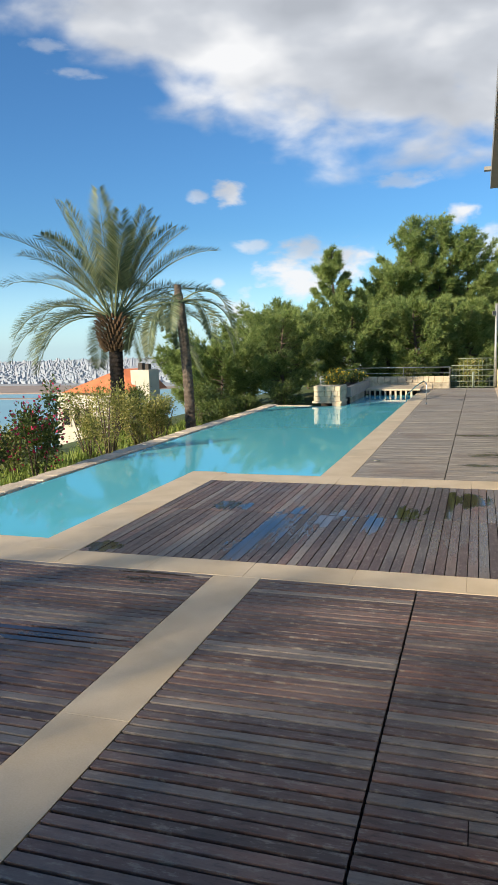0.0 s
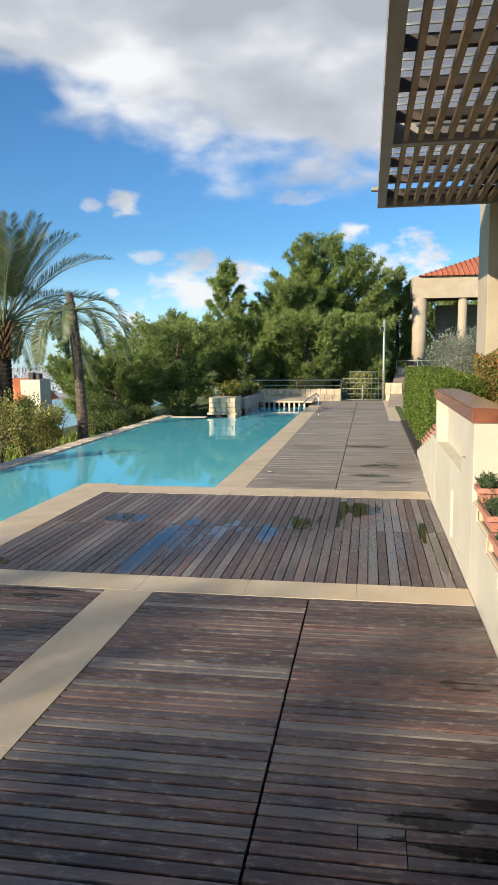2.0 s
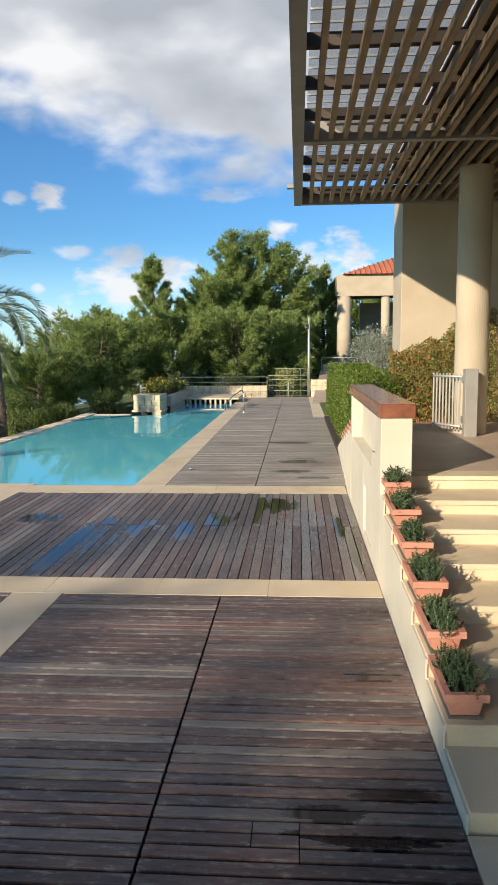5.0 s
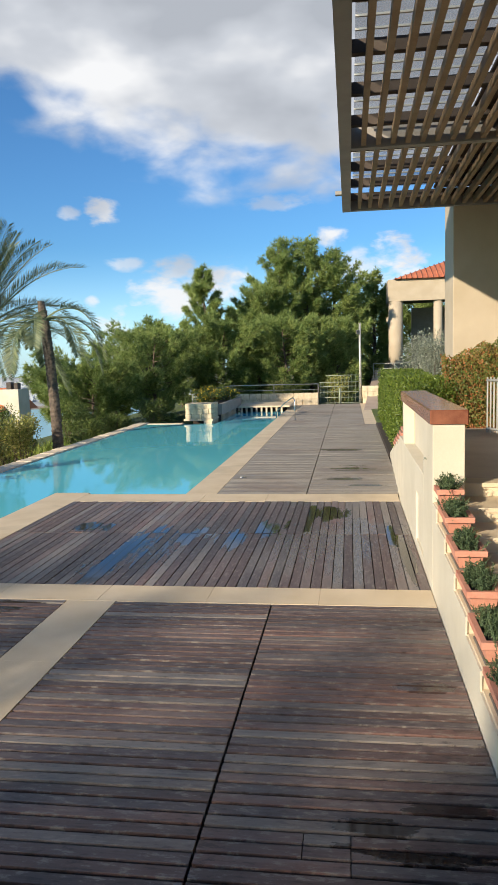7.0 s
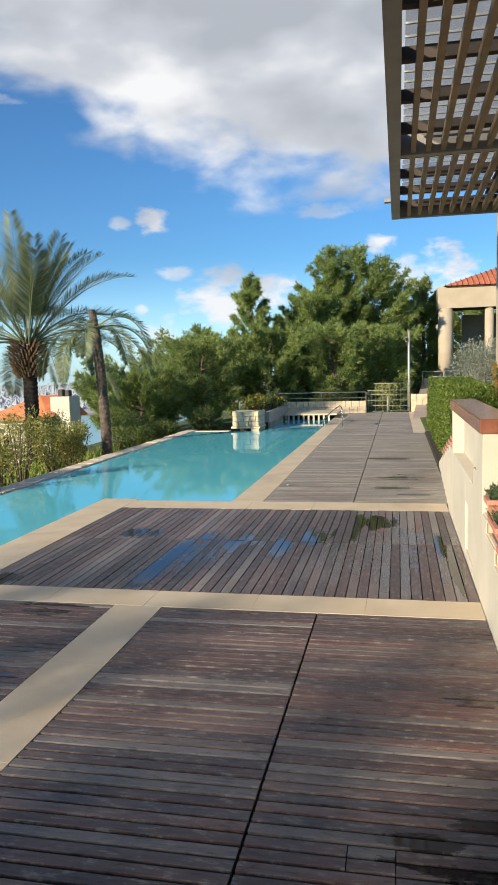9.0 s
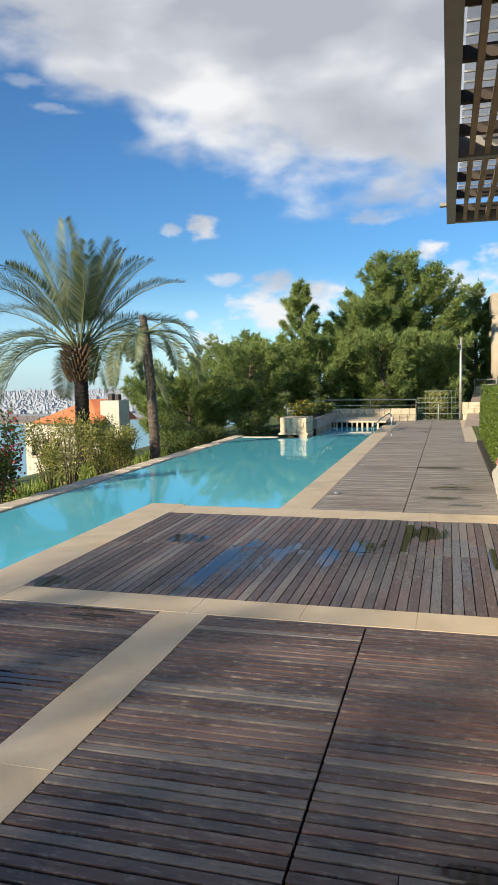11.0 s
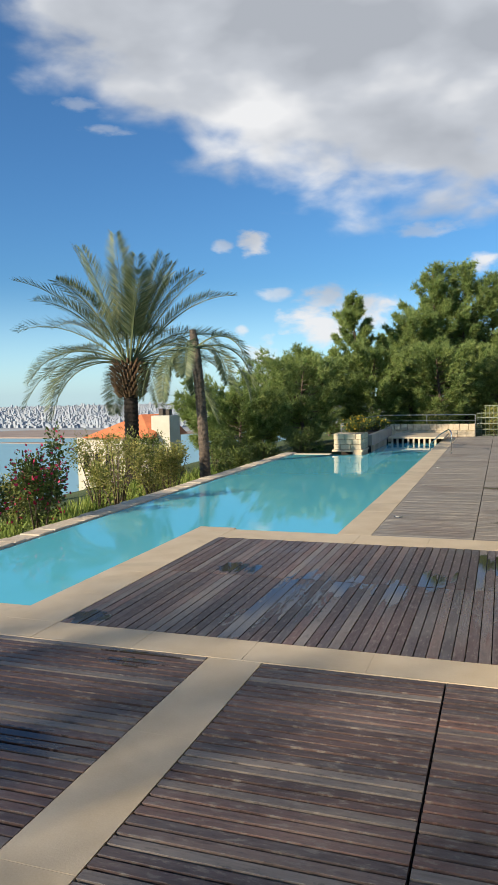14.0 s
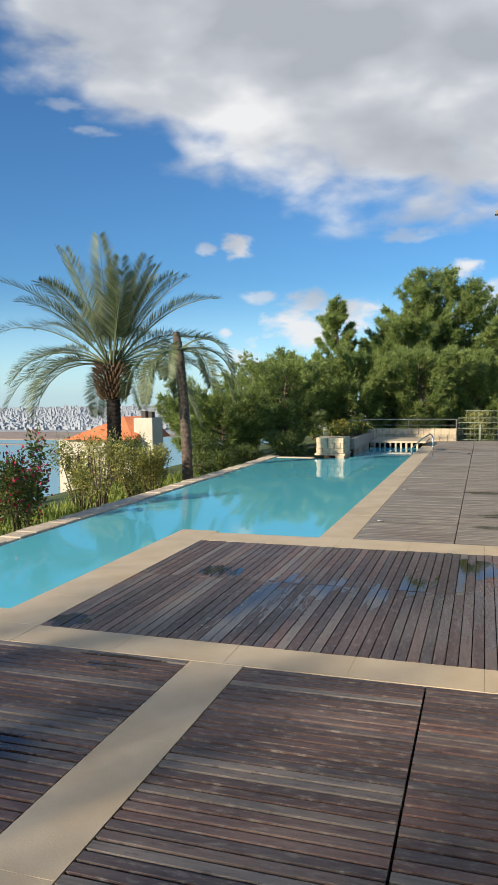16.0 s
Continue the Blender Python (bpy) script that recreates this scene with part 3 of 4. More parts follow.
def deck(name, x0, x1, y0, y1, along, pitch, mat, label, limit=300, cuts=(), gap=0.016):
    """Boards laid side by side over a dark subframe."""
    top = thing(name, (0, 0, 0), label, "decking", kind="structure")
    part("subframe", box("subframe", x0, x1, y0, y1, -0.16, -0.056, M_VOID), top)
    span, length = ((y1 - y0), (x1 - x0)) if along == "x" else ((x1 - x0), (y1 - y0))
    k = round(span / pitch)
    pitch = span / k
    data = board_mesh("board", length - 0.008, pitch - gap, mat)
    rest_v, rest_f = [], []
    for i in range(k):
        dz = RNG.uniform(-0.0025, 0.0025)
        skew = radians(RNG.uniform(-0.04, 0.04))
        if along == "x":
            m = Matrix.Translation((x0 + 0.004, y0 + i * pitch + gap / 2, dz)) @ Matrix.Rotation(skew, 4, "Z")
        else:
            m = Matrix.Translation((x0 + (i + 1) * pitch - gap / 2, y0 + 0.004, dz)) @ Matrix.Rotation(radians(90) + skew, 4, "Z")
        mid = y0 + (i + 0.5) * pitch
        cut = sorted(x for x, a, b in cuts if along == "x" and a < mid < b)
        if cut:
            marks = [x0 + 0.004] + cut + [x1]
            for a, b in zip(marks, marks[1:]):
                ob = part("board", board_mesh("board", b - a - 0.006, pitch - gap, mat), top)
                ob.location = (a, y0 + i * pitch + gap / 2, dz)
        elif i < limit:
            ob = part("board", data, top)
            ob.matrix_basis = m
        else:
            b = len(rest_v)
            rest_v += [m @ v.co for v in data.vertices]
            rest_f += [tuple(b + q for q in p.vertices) for p in data.polygons]
    if rest_v:
        tagged(part("far_boards", mesh("far_boards", rest_v, rest_f, mat), top), kind="stuff")


PITCH = 0.118
NEAR_PITCH = 0.107
deck("deck_near_right", -0.475, 1.195, -3.0, 8.145, "x", NEAR_PITCH, M_DECK_X, "dark wet hardwood deck panel with boards laid across", cuts=[(0.08, 4.26, 4.5), (0.33, 4.2, 4.5)], gap=0.027)
deck("deck_near_middle", -2.155, -0.485, -3.0, 8.145, "x", NEAR_PITCH, M_DECK_X, "dark wet hardwood deck panel with boards laid across", gap=0.027)
deck("deck_near_left", -9.0, -2.705, -3.0, 8.145, "x", NEAR_PITCH, M_DECK_X, "dark wet hardwood deck panel with puddles", gap=0.027)
deck("deck_middle_front", -4.75, 1.195, 8.69, 11.195, "y", PITCH, M_DECK_Y, "dark hardwood deck panel with puddles reflecting the sky", gap=0.010)
deck("deck_middle_back", -4.75, 1.195, 11.205, 13.615, "y", PITCH, M_DECK_Y, "dark hardwood deck panel with puddles reflecting the sky", gap=0.010)
deck("deck_far_left", -2.19, -0.485, 14.35, 41.0, "x", PITCH, M_DECK_FAR, "greyed hardwood deck along the pool", gap=0.011)
deck("deck_far_right", -0.475, 1.3, 14.35, 28.595, "x", PITCH, M_DECK_FAR, "greyed hardwood deck beside the garden wall", gap=0.011)
deck("deck_far_end", -0.475, 0.895, 28.6, 41.0, "x", PITCH, M_DECK_FAR, "greyed hardwood deck towards the gate", gap=0.011)

# ---- garden wall, stairs and landing ----
LAND = 1.13
stairs = thing("stairs", (0, 0, 0), "cream stone stairs with white plastered side", "stairs", kind="structure")
RISE, RUN, NOSE0 = 0.145, 0.64, 4.45
for i in range(8):
    z = LAND - (7 - i) * RISE
    y0 = NOSE0 + i * RUN
    part("tread", box("tread", 1.215, 4.2, y0, y0 + (RUN + 0.02 if i < 7 else 0.35), z - 0.045, z, M_STONE, 0.006), stairs)
    part("riser", box("riser", 1.2148, 4.2, y0 + 0.02, y0 + (RUN if i < 7 else 0.35), -0.1, z - 0.046, M_STONE), stairs)
for i in range(7):
    y0 = NOSE0 + i * RUN + 0.005
    part("side_plaster", box("side_plaster", 1.2, 1.2145, y0, min(8.615, y0 + RUN - 0.0005), -0.1, LAND - (7 - i) * RISE - 0.012, M_WALLWHITE), stairs)

solid("landing", box("landing", 1.535, 9.0, 9.28, 15.0, -0.1, LAND, M_PAVING, 0.008), "rose-beige stone terrace at the top of the stairs", kind="structure")
solid("house_terrace", box("house_terrace", 4.21, 9.0, -6.0, 9.27, -0.1, LAND, M_PAVING, 0.008), "stone terrace in front of the house", kind="structure")

# the pier wall with a niche in its pool side
wall = thing("wall_pier", (0, 0, 0), "white plastered garden wall with a shallow niche", "wall", kind="structure")
part("wall_core", box("wall_core", 1.37, 1.527, 8.86, 13.0, -0.1, 1.80, M_WALLWHITE, 0.006), wall)
part("near_post", box("near_post", 1.2, 1.53, 8.62, 9.6, -0.1, 1.803, M_WALLWHITE, 0.006), wall)
part("far_post", box("far_post", 1.2, 1.3705, 12.75, 12.98, -0.1, 1.803, M_WALLWHITE, 0.006), wall)
part("lower_face", box("lower_face", 1.2, 1.3705, 10.6, 12.749, -0.1, 1.12, M_WALLWHITE, 0.006), wall)
part("lower_niche_sill", box("lower_niche_sill", 1.2, 1.3705, 9.601, 10.599, -0.1, 0.10, M_WALLWHITE, 0.006), wall)
part("lower_niche_back", box("lower_niche_back", 1.23, 1.3705, 9.601, 10.599, 0.10, 0.75, M_WALLWHITE), wall)
part("lower_niche_head", box("lower_niche_head", 1.2, 1.3705, 9.601, 10.599, 0.75, 1.12, M_WALLWHITE, 0.006), wall)
solid("wall_cap", box("wall_cap", 1.17, 1.565, 8.60, 13.02, 1.806, 1.955, M_CAP, 0.012), "polished red-brown stone cap on the garden wall", "coping", kind="structure")
# the same wall steps down beyond the pier
far_wall = thing("wall_stepped", (0, 0, 0), "white plastered wall stepping down along the deck", "wall", kind="structure")
for i in range(8):
    y0 = 13.0 + i * 0.82
    part("wall_step", box("wall_step", 1.2 + 0.02 * i, 1.5 + 0.02 * i, y0 + 0.002, y0 + 0.82, -0.1, 1.13 - 0.145 * i, M_WALLWHITE, 0.006), far_wall)
solid("garden_bed", box("garden_bed", 1.7, 5.0, 15.01, 19.5, -0.1, 0.35, M_SOIL), "planting bed behind the stepped wall", kind="structure")
solid("lower_bed", box("lower_bed", 1.305, 5.0, 19.57, 28.59, -0.1, 0.06, M_SOIL, 0.02), "low planted bed beside the far deck", kind="structure")
solid("lower_paving", box("lower_paving", 1.2, 4.2, -6.0, 4.44, -0.12, -0.004, M_STONE, 0.004), "cream paving at the foot of the stairs", kind="structure")


# ---- foliage helpers ----
def leaf_into(V, F, p, d, n, length, width):
    """One pointed leaf from p along d, facing n."""
    b = len(V)
    s = d.cross(n)
    if s.length < 1e-6:
        s = d.orthogonal()
    s = s.normalized() * (width / 2)
    V += [p, p + d * (length * 0.5) + s, p + d * length, p + d * (length * 0.5) - s]
    F.append((b, b + 1, b + 2, b + 3))


def rand_dir(rng, up=0.0):
    v = Vector((rng.gauss(0, 1), rng.gauss(0, 1), rng.gauss(0, 1) + up))
    return v.normalized() if v.length > 1e-6 else Vector((0, 0, 1))


def cloud_leaves(rng, V, F, center, radii, count, length, width, up=0.3, fill=0.45):
    """Leaves scattered in an uneven ellipsoid, denser towards its outside, pointing outwards."""
    c = Vector(center)
    for _ in range(count):
        d = rand_dir(rng)
        r = (fill + (1 - fill) * rng.random()) * (0.82 + 0.35 * noise.noise(Vector((d.x * 2.2 + c.x, d.y * 2.2 + c.y, d.z * 2.2 + c.z))))
        p = c + Vector((d.x * radii[0], d.y * radii[1], d.z * radii[2])) * r
        w = (d + rand_dir(rng, up) * 0.9).normalized()
        leaf_into(V, F, p, w, rand_dir(rng), length * rng.uniform(0.6, 1.2), width * rng.uniform(0.7, 1.2))


def pine(name, at, height, spread, seed, label, lean=0.0, first=0.12, tufts=520, group="pines beyond the pool"):
    """A Mediterranean pine: tapered trunk, whorls of limbs, many needle tufts along them."""
    rng = random.Random(seed)
    top = thing(name, at, label, "tree", group)
    bend = [Vector((lean * (z / height) ** 1.5 + 0.12 * math.sin(z * 0.9 + seed), 0.1 * math.cos(z * 0.7 + seed), z)) for z in [height * i / 9 for i in range(10)]]
    part("trunk", tube("trunk", bend, [0.20 * height / 9 * (1 - 0.92 * i / 9) + 0.015 for i in range(10)], M_BARK), top)
    LV, LF, V, F = [], [], [], []
    limbs = int(30 + height * 4)
    for i in range(limbs):
        u = first + (1 - first) * (i + rng.random()) / limbs
        z = height * u
        reach = spread * (0.30 + 0.85 * math.sin(math.pi * min(1.0, (1.02 - u) ** 0.75)) ** 0.9) * rng.uniform(0.55, 1.12) * min(1.0, (1.25 - u) / 0.62)
        a = i * 2.4 + rng.uniform(-0.5, 0.5)
        base = bend[min(9, int(u * 9))].copy()
        base.z = z
        rise = rng.uniform(0.15, 0.55) + 0.45 * u
        pts = [base + Vector((math.cos(a) * reach * q, math.sin(a) * reach * q, reach * rise * (q ** 1.4) - 0.10 * reach * math.sin(math.pi * q))) for q in (0, 0.35, 0.7, 1.0)]
        tube_into(LV, LF, pts, [0.045 * (1 - u) + 0.018, 0.03 * (1 - u) + 0.012, 0.012, 0.006], 5)
        for _ in range(int(tufts * reach / spread / 5.5)):
            q = 0.25 + 0.8 * rng.random() ** 0.7
            j = min(2, int(q * 3))
            p = pts[j].lerp(pts[j + 1], min(1.0, q * 3 - j)) + Vector((rng.gauss(0, 0.17), rng.gauss(0, 0.17), rng.gauss(0.07, 0.13))) * (spread / 2.6)
            out = (Vector((math.cos(a), math.sin(a), 0.5)) + rand_dir(rng, 0.5) * 0.8).normalized()
            b = len(V)
            for _ in range(10):
                d = (out + rand_dir(rng) * 0.75).normalized()
                s = d.cross(rand_dir(rng)).normalized() * 0.019
                l = rng.uniform(0.2, 0.42)
                b = len(V)
                V += [p - s, p + s, p + d * l + s * 0.5]
                F.append((b, b + 1, b + 2))
    part("branchwork", mesh("branchwork", LV, LF, M_BARK, True), top)
    part("crown", mesh("crown", V, F, M_PINE), top)
    return top


def palm(name, at, trunk_h, trunk_r, frond, count, seed, label, boots=True, droop=0.0, tilt=(0, 0), span=(8, 118), below=0.0):
    """A date palm: ringed trunk, a head of cut leaf bases, arching feathered fronds."""
    rng = random.Random(seed)
    top = thing(name, at, label, "palm tree", "palms below the pool edge")
    V, F, k, rings = [], [], 18, int(trunk_h / 0.09)
    tip = Vector((tilt[0], tilt[1], trunk_h))
    for i in range(rings + 1):
        u = i / rings
        r = trunk_r * (1.12 - 0.14 * u - (0.35 * max(0.0, u - 0.9) / 0.1 if not boots else 0.0)) * (1.0 + (0.06 if i % 2 else -0.04))
        V += [(tip.x * u * u + (r + 0.02 * rng.random()) * math.cos(2 * math.pi * (j + 0.5 * (i % 2)) / k), tip.y * u * u + (r + 0.02 * rng.random()) * math.sin(2 * math.pi * (j + 0.5 * (i % 2)) / k), trunk_h * u) for j in range(k)]
    for i in range(rings):
        F += [(i * k + j, i * k + (j + 1) % k, (i + 1) * k + (j + 1) % k, (i + 1) * k + j) for j in range(k)]
    F.append(tuple(rings * k + j for j in range(k)))
    part("trunk", mesh("trunk", V, F, M_PALMBARK if boots else M_SLIMBARK), top)
    if boots:
        V, F = [], []
        for i in range(190):
            u = i / 190
            z = trunk_h - 1.35 + 1.45 * u
            r = trunk_r * (1.15 + 1.05 * math.sin(math.pi * min(1, u * 0.75 + 0.08)) ** 0.8)
            a = i * 2.39996
            o = Vector((math.cos(a), math.sin(a), 0))
            p = Vector((tip.x, tip.y, z)) + o * r * 0.95
            d = (o * 0.9 + Vector((0, 0, 0.8))).normalized()
            s = Vector((-o.y, o.x, 0)) * 0.085
            l, b = rng.uniform(0.22, 0.42), len(V)
            V += [p - s, p + s, p + d * l + s * 0.55, p + d * l - s * 0.55, p + o * 0.09, p + d * l + o * 0.05]
            F += [(b, b + 1, b + 2, b + 3), (b + 1, b + 4, b + 5, b + 2), (b + 4, b, b + 3, b + 5), (b + 3, b + 2, b + 5)]
        part("leaf_base_collar", mesh("leaf_base_collar", V, F, M_BOOT), top, "brown cut leaf bases swelling below the crown")
    for i in range(count):
        u = (i + 0.5) / count
        polar = radians(span[0] + (span[1] - span[0]) * u ** 0.85 + rng.uniform(-6, 6))
        a = i * 2.39996 + rng.uniform(-0.2, 0.2)
        out = Vector((math.cos(a), math.sin(a), 0))
        if boots and polar > radians(48) and out.dot(Vector((0.46, -0.89, 0))) > 0.6:
            continue        # the low fronds on the terrace side have been cut
        L = frond * rng.uniform(0.85, 1.08) * (0.9 if u > 0.85 else 1.0)
        p, d, pts = tip + out * trunk_r * 0.7 + Vector((0, 0, 0.1 - below)), out * math.sin(polar) + Vector((0, 0, 1)) * math.cos(polar), []
        sag = (0.015 + 0.085 * math.sin(min(polar, 1.6)) ** 2 + droop) * rng.uniform(0.8, 1.25)
        steps = 22
        for s in range(steps + 1):
            pts.append(p.copy())
            p = p + d * (L / steps)
            d = (d + Vector((0, 0, -1)) * sag * (0.35 + 1.3 * s / steps)).normalized()
        V, F = [], []
        tube_into(V, F, pts, [0.035 * (1 - 0.9 * s / steps) + 0.004 for s in range(steps + 1)], 4)
        twist = rng.uniform(-0.5, 0.5)
        n = 112
        for j in range(n):
            q = 0.24 + 0.76 * j / n
            s = min(steps - 1, int(q * steps))
            base = pts[s].lerp(pts[s + 1], q * steps - s)
            fwd = (pts[s + 1] - pts[s]).normalized()
            side = fwd.cross(Vector((0, 0, 1)))
            side = side.normalized() if side.length > 0.05 else Vector((-out.y, out.x, 0))
            upw = side.cross(fwd)
            ll = frond * 0.185 * (math.sin(math.pi * min(1.0, 0.02 + q * 0.9)) ** 0.7) * rng.uniform(0.85, 1.1)
            for sg in (-1, 1):
                dd = (fwd * 0.75 + side * sg * 0.85 + upw * (0.25 + twist * sg * 0.5 + rng.uniform(-0.2, 0.2))).normalized()
                leaf_into(V, F, base, dd, (upw + rand_dir(rng) * 0.35).normalized(), ll, 0.027)
        part("frond", mesh("frond", V, F, M_PALM), top)
    return top


def shrub(name, at, radii, seed, mat, label, count=1500, leaf=(0.10, 0.045), stems=7, category="shrub", group="shrubs below the pool edge", blooms=None, clumps=6):
    rng = random.Random(seed)
    top = thing(name, at, label, category, group)
    V, F = [], []
    tips = []
    for i in range(max(stems, clumps)):
        a, q = rng.uniform(0, 6.28), rng.uniform(0.2, 0.75)
        tips.append(Vector((math.cos(a) * radii[0] * q, math.sin(a) * radii[1] * q, radii[2] * rng.uniform(0.7, 1.6))))
    for t in tips[:stems]:
        tube_into(V, F, [Vector((t.x * 0.15, t.y * 0.15, 0)), Vector((t.x * 0.6, t.y * 0.6, t.z * 0.55)), t], [0.03, 0.02, 0.008], 5)
    part("stemwork", mesh("stemwork", V, F, M_BARK, True), top)
    V, F = [], []
    for t in tips[:clumps]:
        cloud_leaves(rng, V, F, t, [r * rng.uniform(0.35, 0.6) for r in radii], count // clumps, leaf[0], leaf[1], 0.3, 0.2)
    cloud_leaves(rng, V, F, (0, 0, radii[2] * 0.8), [r * 0.75 for r in radii], count // 3, leaf[0], leaf[1], 0.3, 0.2)
    part("foliage", mesh("foliage", V, F, mat), top)
    if blooms:
        V, F = [], []
        for t in tips[:clumps]:
            cloud_leaves(rng, V, F, t, [r * 0.55 for r in radii], blooms[1] // clumps, 0.085, 0.07, 0.2, 0.8)
        tagged(part("bloom_cover", mesh("bloom_cover", V, F, blooms[0]), top, blooms[2]), kind="stuff")
    return top


# ---- trees beyond the pool ----
PINES = [  # x, y, top z, spread, lean
    (-4.5, 52.5, 10.3, 2.1, 0.0), (-2.6, 53.5, 10.5, 2.5, 0.1), (-0.8, 54.5, 9.8, 2.2, 0.0), (-5.6, 50.5, 7.2, 2.2, 0.1), (-9.0, 48.5, 8.3, 1.35, 0.0),
    (-12.0, 47.5, 4.7, 2.5, -0.2), (-14.2, 45.0, 3.1, 2.2, 0.0), (-16.6, 42.5, 1.8, 2.0, -0.2), (-7.2, 45.0, 4.4, 2.4, 0.1),
    (-10.6, 41.5, 3.9, 2.6, 0.0), (-13.2, 38.5, 2.2, 2.3, 0.0), (2.2, 60.0, 8.8, 1.7, 0.1), (7.6, 70.0, 7.4, 2.2, 0.0),
    (-3.6, 46.0, 4.6, 2.3, 0.0), (-6.9, 56.0, 6.3, 2.5, 0.0), (-0.4, 49.0, 4.6, 1.9, 0.0), (-8.0, 66.0, 6.5, 3.0, 0.0), (-3.0, 68.0, 7.0, 3.0, 0.0), (2.2, 70.0, 7.5, 3.0, 0.0), (6.5, 72.0, 7.5, 3.0, 0.0), (-13.0, 58.0, 3.5, 2.8, 0.0)]
for i, (x, y, z1, w, lean) in enumerate(PINES):
    z0 = hill(x, y) - 0.1
    pine("pine_tree", (x, y, z0), z1 - z0, w, 100 + i, "green Mediterranean pine tree with a rough uneven crown", lean, 0.05, 720 if z1 > 4 else 520)
# a row of tall pines added out of view behind the terrace to shade the near deck
for i, (c, reach, tufts) in enumerate(((3.6, 10.0, 200), (1.2, 9.6, 200), (-1.2, 8.4, 190), (-3.6, 5.2, 90), (-6.0, 5.6, 60), (-8.2, 9.6, 50))):
    x, y = -17.86 + 0.804 * c, -24.1 - 0.595 * c
    pine("pine_tree", (x, y, -1.0), 1.0 + (reach + 30.0) * 0.369, 2.4, 321 + i, "unseen tall pine tree added to shade the near deck", 0.1, 0.58, tufts, "pines behind the terrace")

palm("date_palm", (-14.6, 28.8, hill(-14.6, 28.8) - 0.1), 3.7 - hill(-14.6, 28.8) + 0.1, 0.27, 5.05, 58, 11, "tall date palm with a full crown of grey-green fronds", span=(11, 90))
palm("date_palm", (-10.0, 25.6, hill(-10.0, 25.6) - 0.1), 4.75 - hill(-10.0, 25.6) + 0.1, 0.16, 2.9, 10, 12, "slim leaning date palm with few drooping fronds", False, 0.06, (-0.35, 0.0), (55, 100), 0.75)

# ---- shrubs and grass on the garden shelf ----
SHRUBS = [(-10.6, 20.4, 1.0, 1.4, M_SHRUB), (-11.9, 21.6, 1.0, 1.5, M_SHRUB), (-10.0, 22.6, 0.9, 1.3, M_SHRUB), (-11.1, 23.6, 0.8, 1.1, M_SHRUB), (-11.6, 24.8, 1.0, 1.5, M_SHRUBDARK),
          (-12.8, 18.6, 0.9, 1.0, M_SHRUB), (-9.7, 28.0, 0.8, 0.8, M_SHRUBDARK), (-12.6, 28.0, 0.9, 0.9, M_SHRUBDARK), (-11.5, 30.5, 1.1, 1.3, M_SHRUBDARK), (-10.2, 32.5, 1.1, 1.0, M_SHRUBDARK), (-12.4, 34.0, 1.2, 1.0, M_SHRUBDARK), (-9.2, 35.5, 1.2, 1.0, M_SHRUBDARK), (-16.5, 24.0, 1.2, 0.8, M_SHRUBDARK)]
for i, (x, y, r, h, mat) in enumerate(SHRUBS):
    shrub("shrub", (x, y, hill(x, y) - 0.05), (r, r, h * (1.0 if mat is M_SHRUB else 0.85)), 40 + i, mat,
          "straggly yellow-green shrub behind the pool edge" if mat is M_SHRUB else "dark green shrub on the slope", 2300, (0.10, 0.042), 10)
for i, (x, y, r, h) in enumerate([(-10.3, 13.6, 0.95, 1.15), (-11.6, 14.6, 1.1, 1.2), (-9.9, 15.6, 0.75, 0.95)]):
    shrub("bougainvillea", (x, y, hill(x, y) - 0.05), (r, r, h * 1.45), 70 + i, M_SHRUBDARK, "dark bougainvillea bush with magenta flowers", 2400, (0.10, 0.055), 8,
          "shrub", "bougainvillea bushes", (M_BLOOM, 260, "magenta flower bracts"))


def build_grass():
    rng, V, F = random.Random(5), [], []
    for _ in range(15000):
        x, y = rng.uniform(-13.5, -8.75), rng.uniform(11, 34)
        p = Vector((x, y, hill(x, y) - 0.02))
        h = rng.uniform(0.15, 0.5) * (1.0 + 0.8 * noise.noise(Vector((x * 0.6, y * 0.6, 4))))
        d = Vector((rng.gauss(0, 0.35), rng.gauss(0, 0.35), 1)).normalized()
        leaf_into(V, F, p, d, rand_dir(rng), max(0.08, h), 0.03)
    solid("grass", mesh("grass", V, F, M_BLADE), "long yellow-green grass behind the pool edge", "grass", kind="stuff")


build_grass()

# ---- pergola ----
PX0, PY1, PZ = 0.24, 16.0, 5.40
perg = thing("pergola", (0, 0, 0), "timber slat pergola in a grey steel frame", "pergola", kind="structure")
part("edge_beam", box("edge_beam", PX0, PX0 + 0.16, -5.0, PY1, PZ, PZ + 0.34, M_STEEL, 0.006), perg)
part("end_beam", box("end_beam", PX0 + 0.162, 4.4, PY1 - 0.12, PY1, PZ + 0.004, PZ + 0.30, M_STEEL, 0.006), perg)
for yb in (11.5, 6.8, 2.0, -3.0):
    part("cross_beam", box("cross_beam", PX0 + 0.162, 4.4, yb, yb + 0.13, PZ + 0.004, PZ + 0.30, M_STEEL, 0.006), perg)
yj = -4.2
while yj < PY1 - 0.3:
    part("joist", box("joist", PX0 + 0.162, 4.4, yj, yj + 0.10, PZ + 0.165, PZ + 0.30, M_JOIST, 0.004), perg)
    yj += 1.17
for seg0, seg1 in ((11.632, 15.878), (6.932, 11.498), (2.132, 6.798), (-2.868, 1.998)):
    slat = box("slat", 0.0, 0.065, 0, seg1 - seg0, 0.0, 0.13, M_SLAT, 0.004)
    for i in range(19):
        s = part("slat", slat, perg)
        s.location = (PX0 + 0.30 + i * 0.2, seg0, PZ + 0.03)
glass, n = material("pergola_glazing")
p = n.add("ShaderNodeBsdfTransparent", Color=(0.86, 0.88, 0.90, 1))
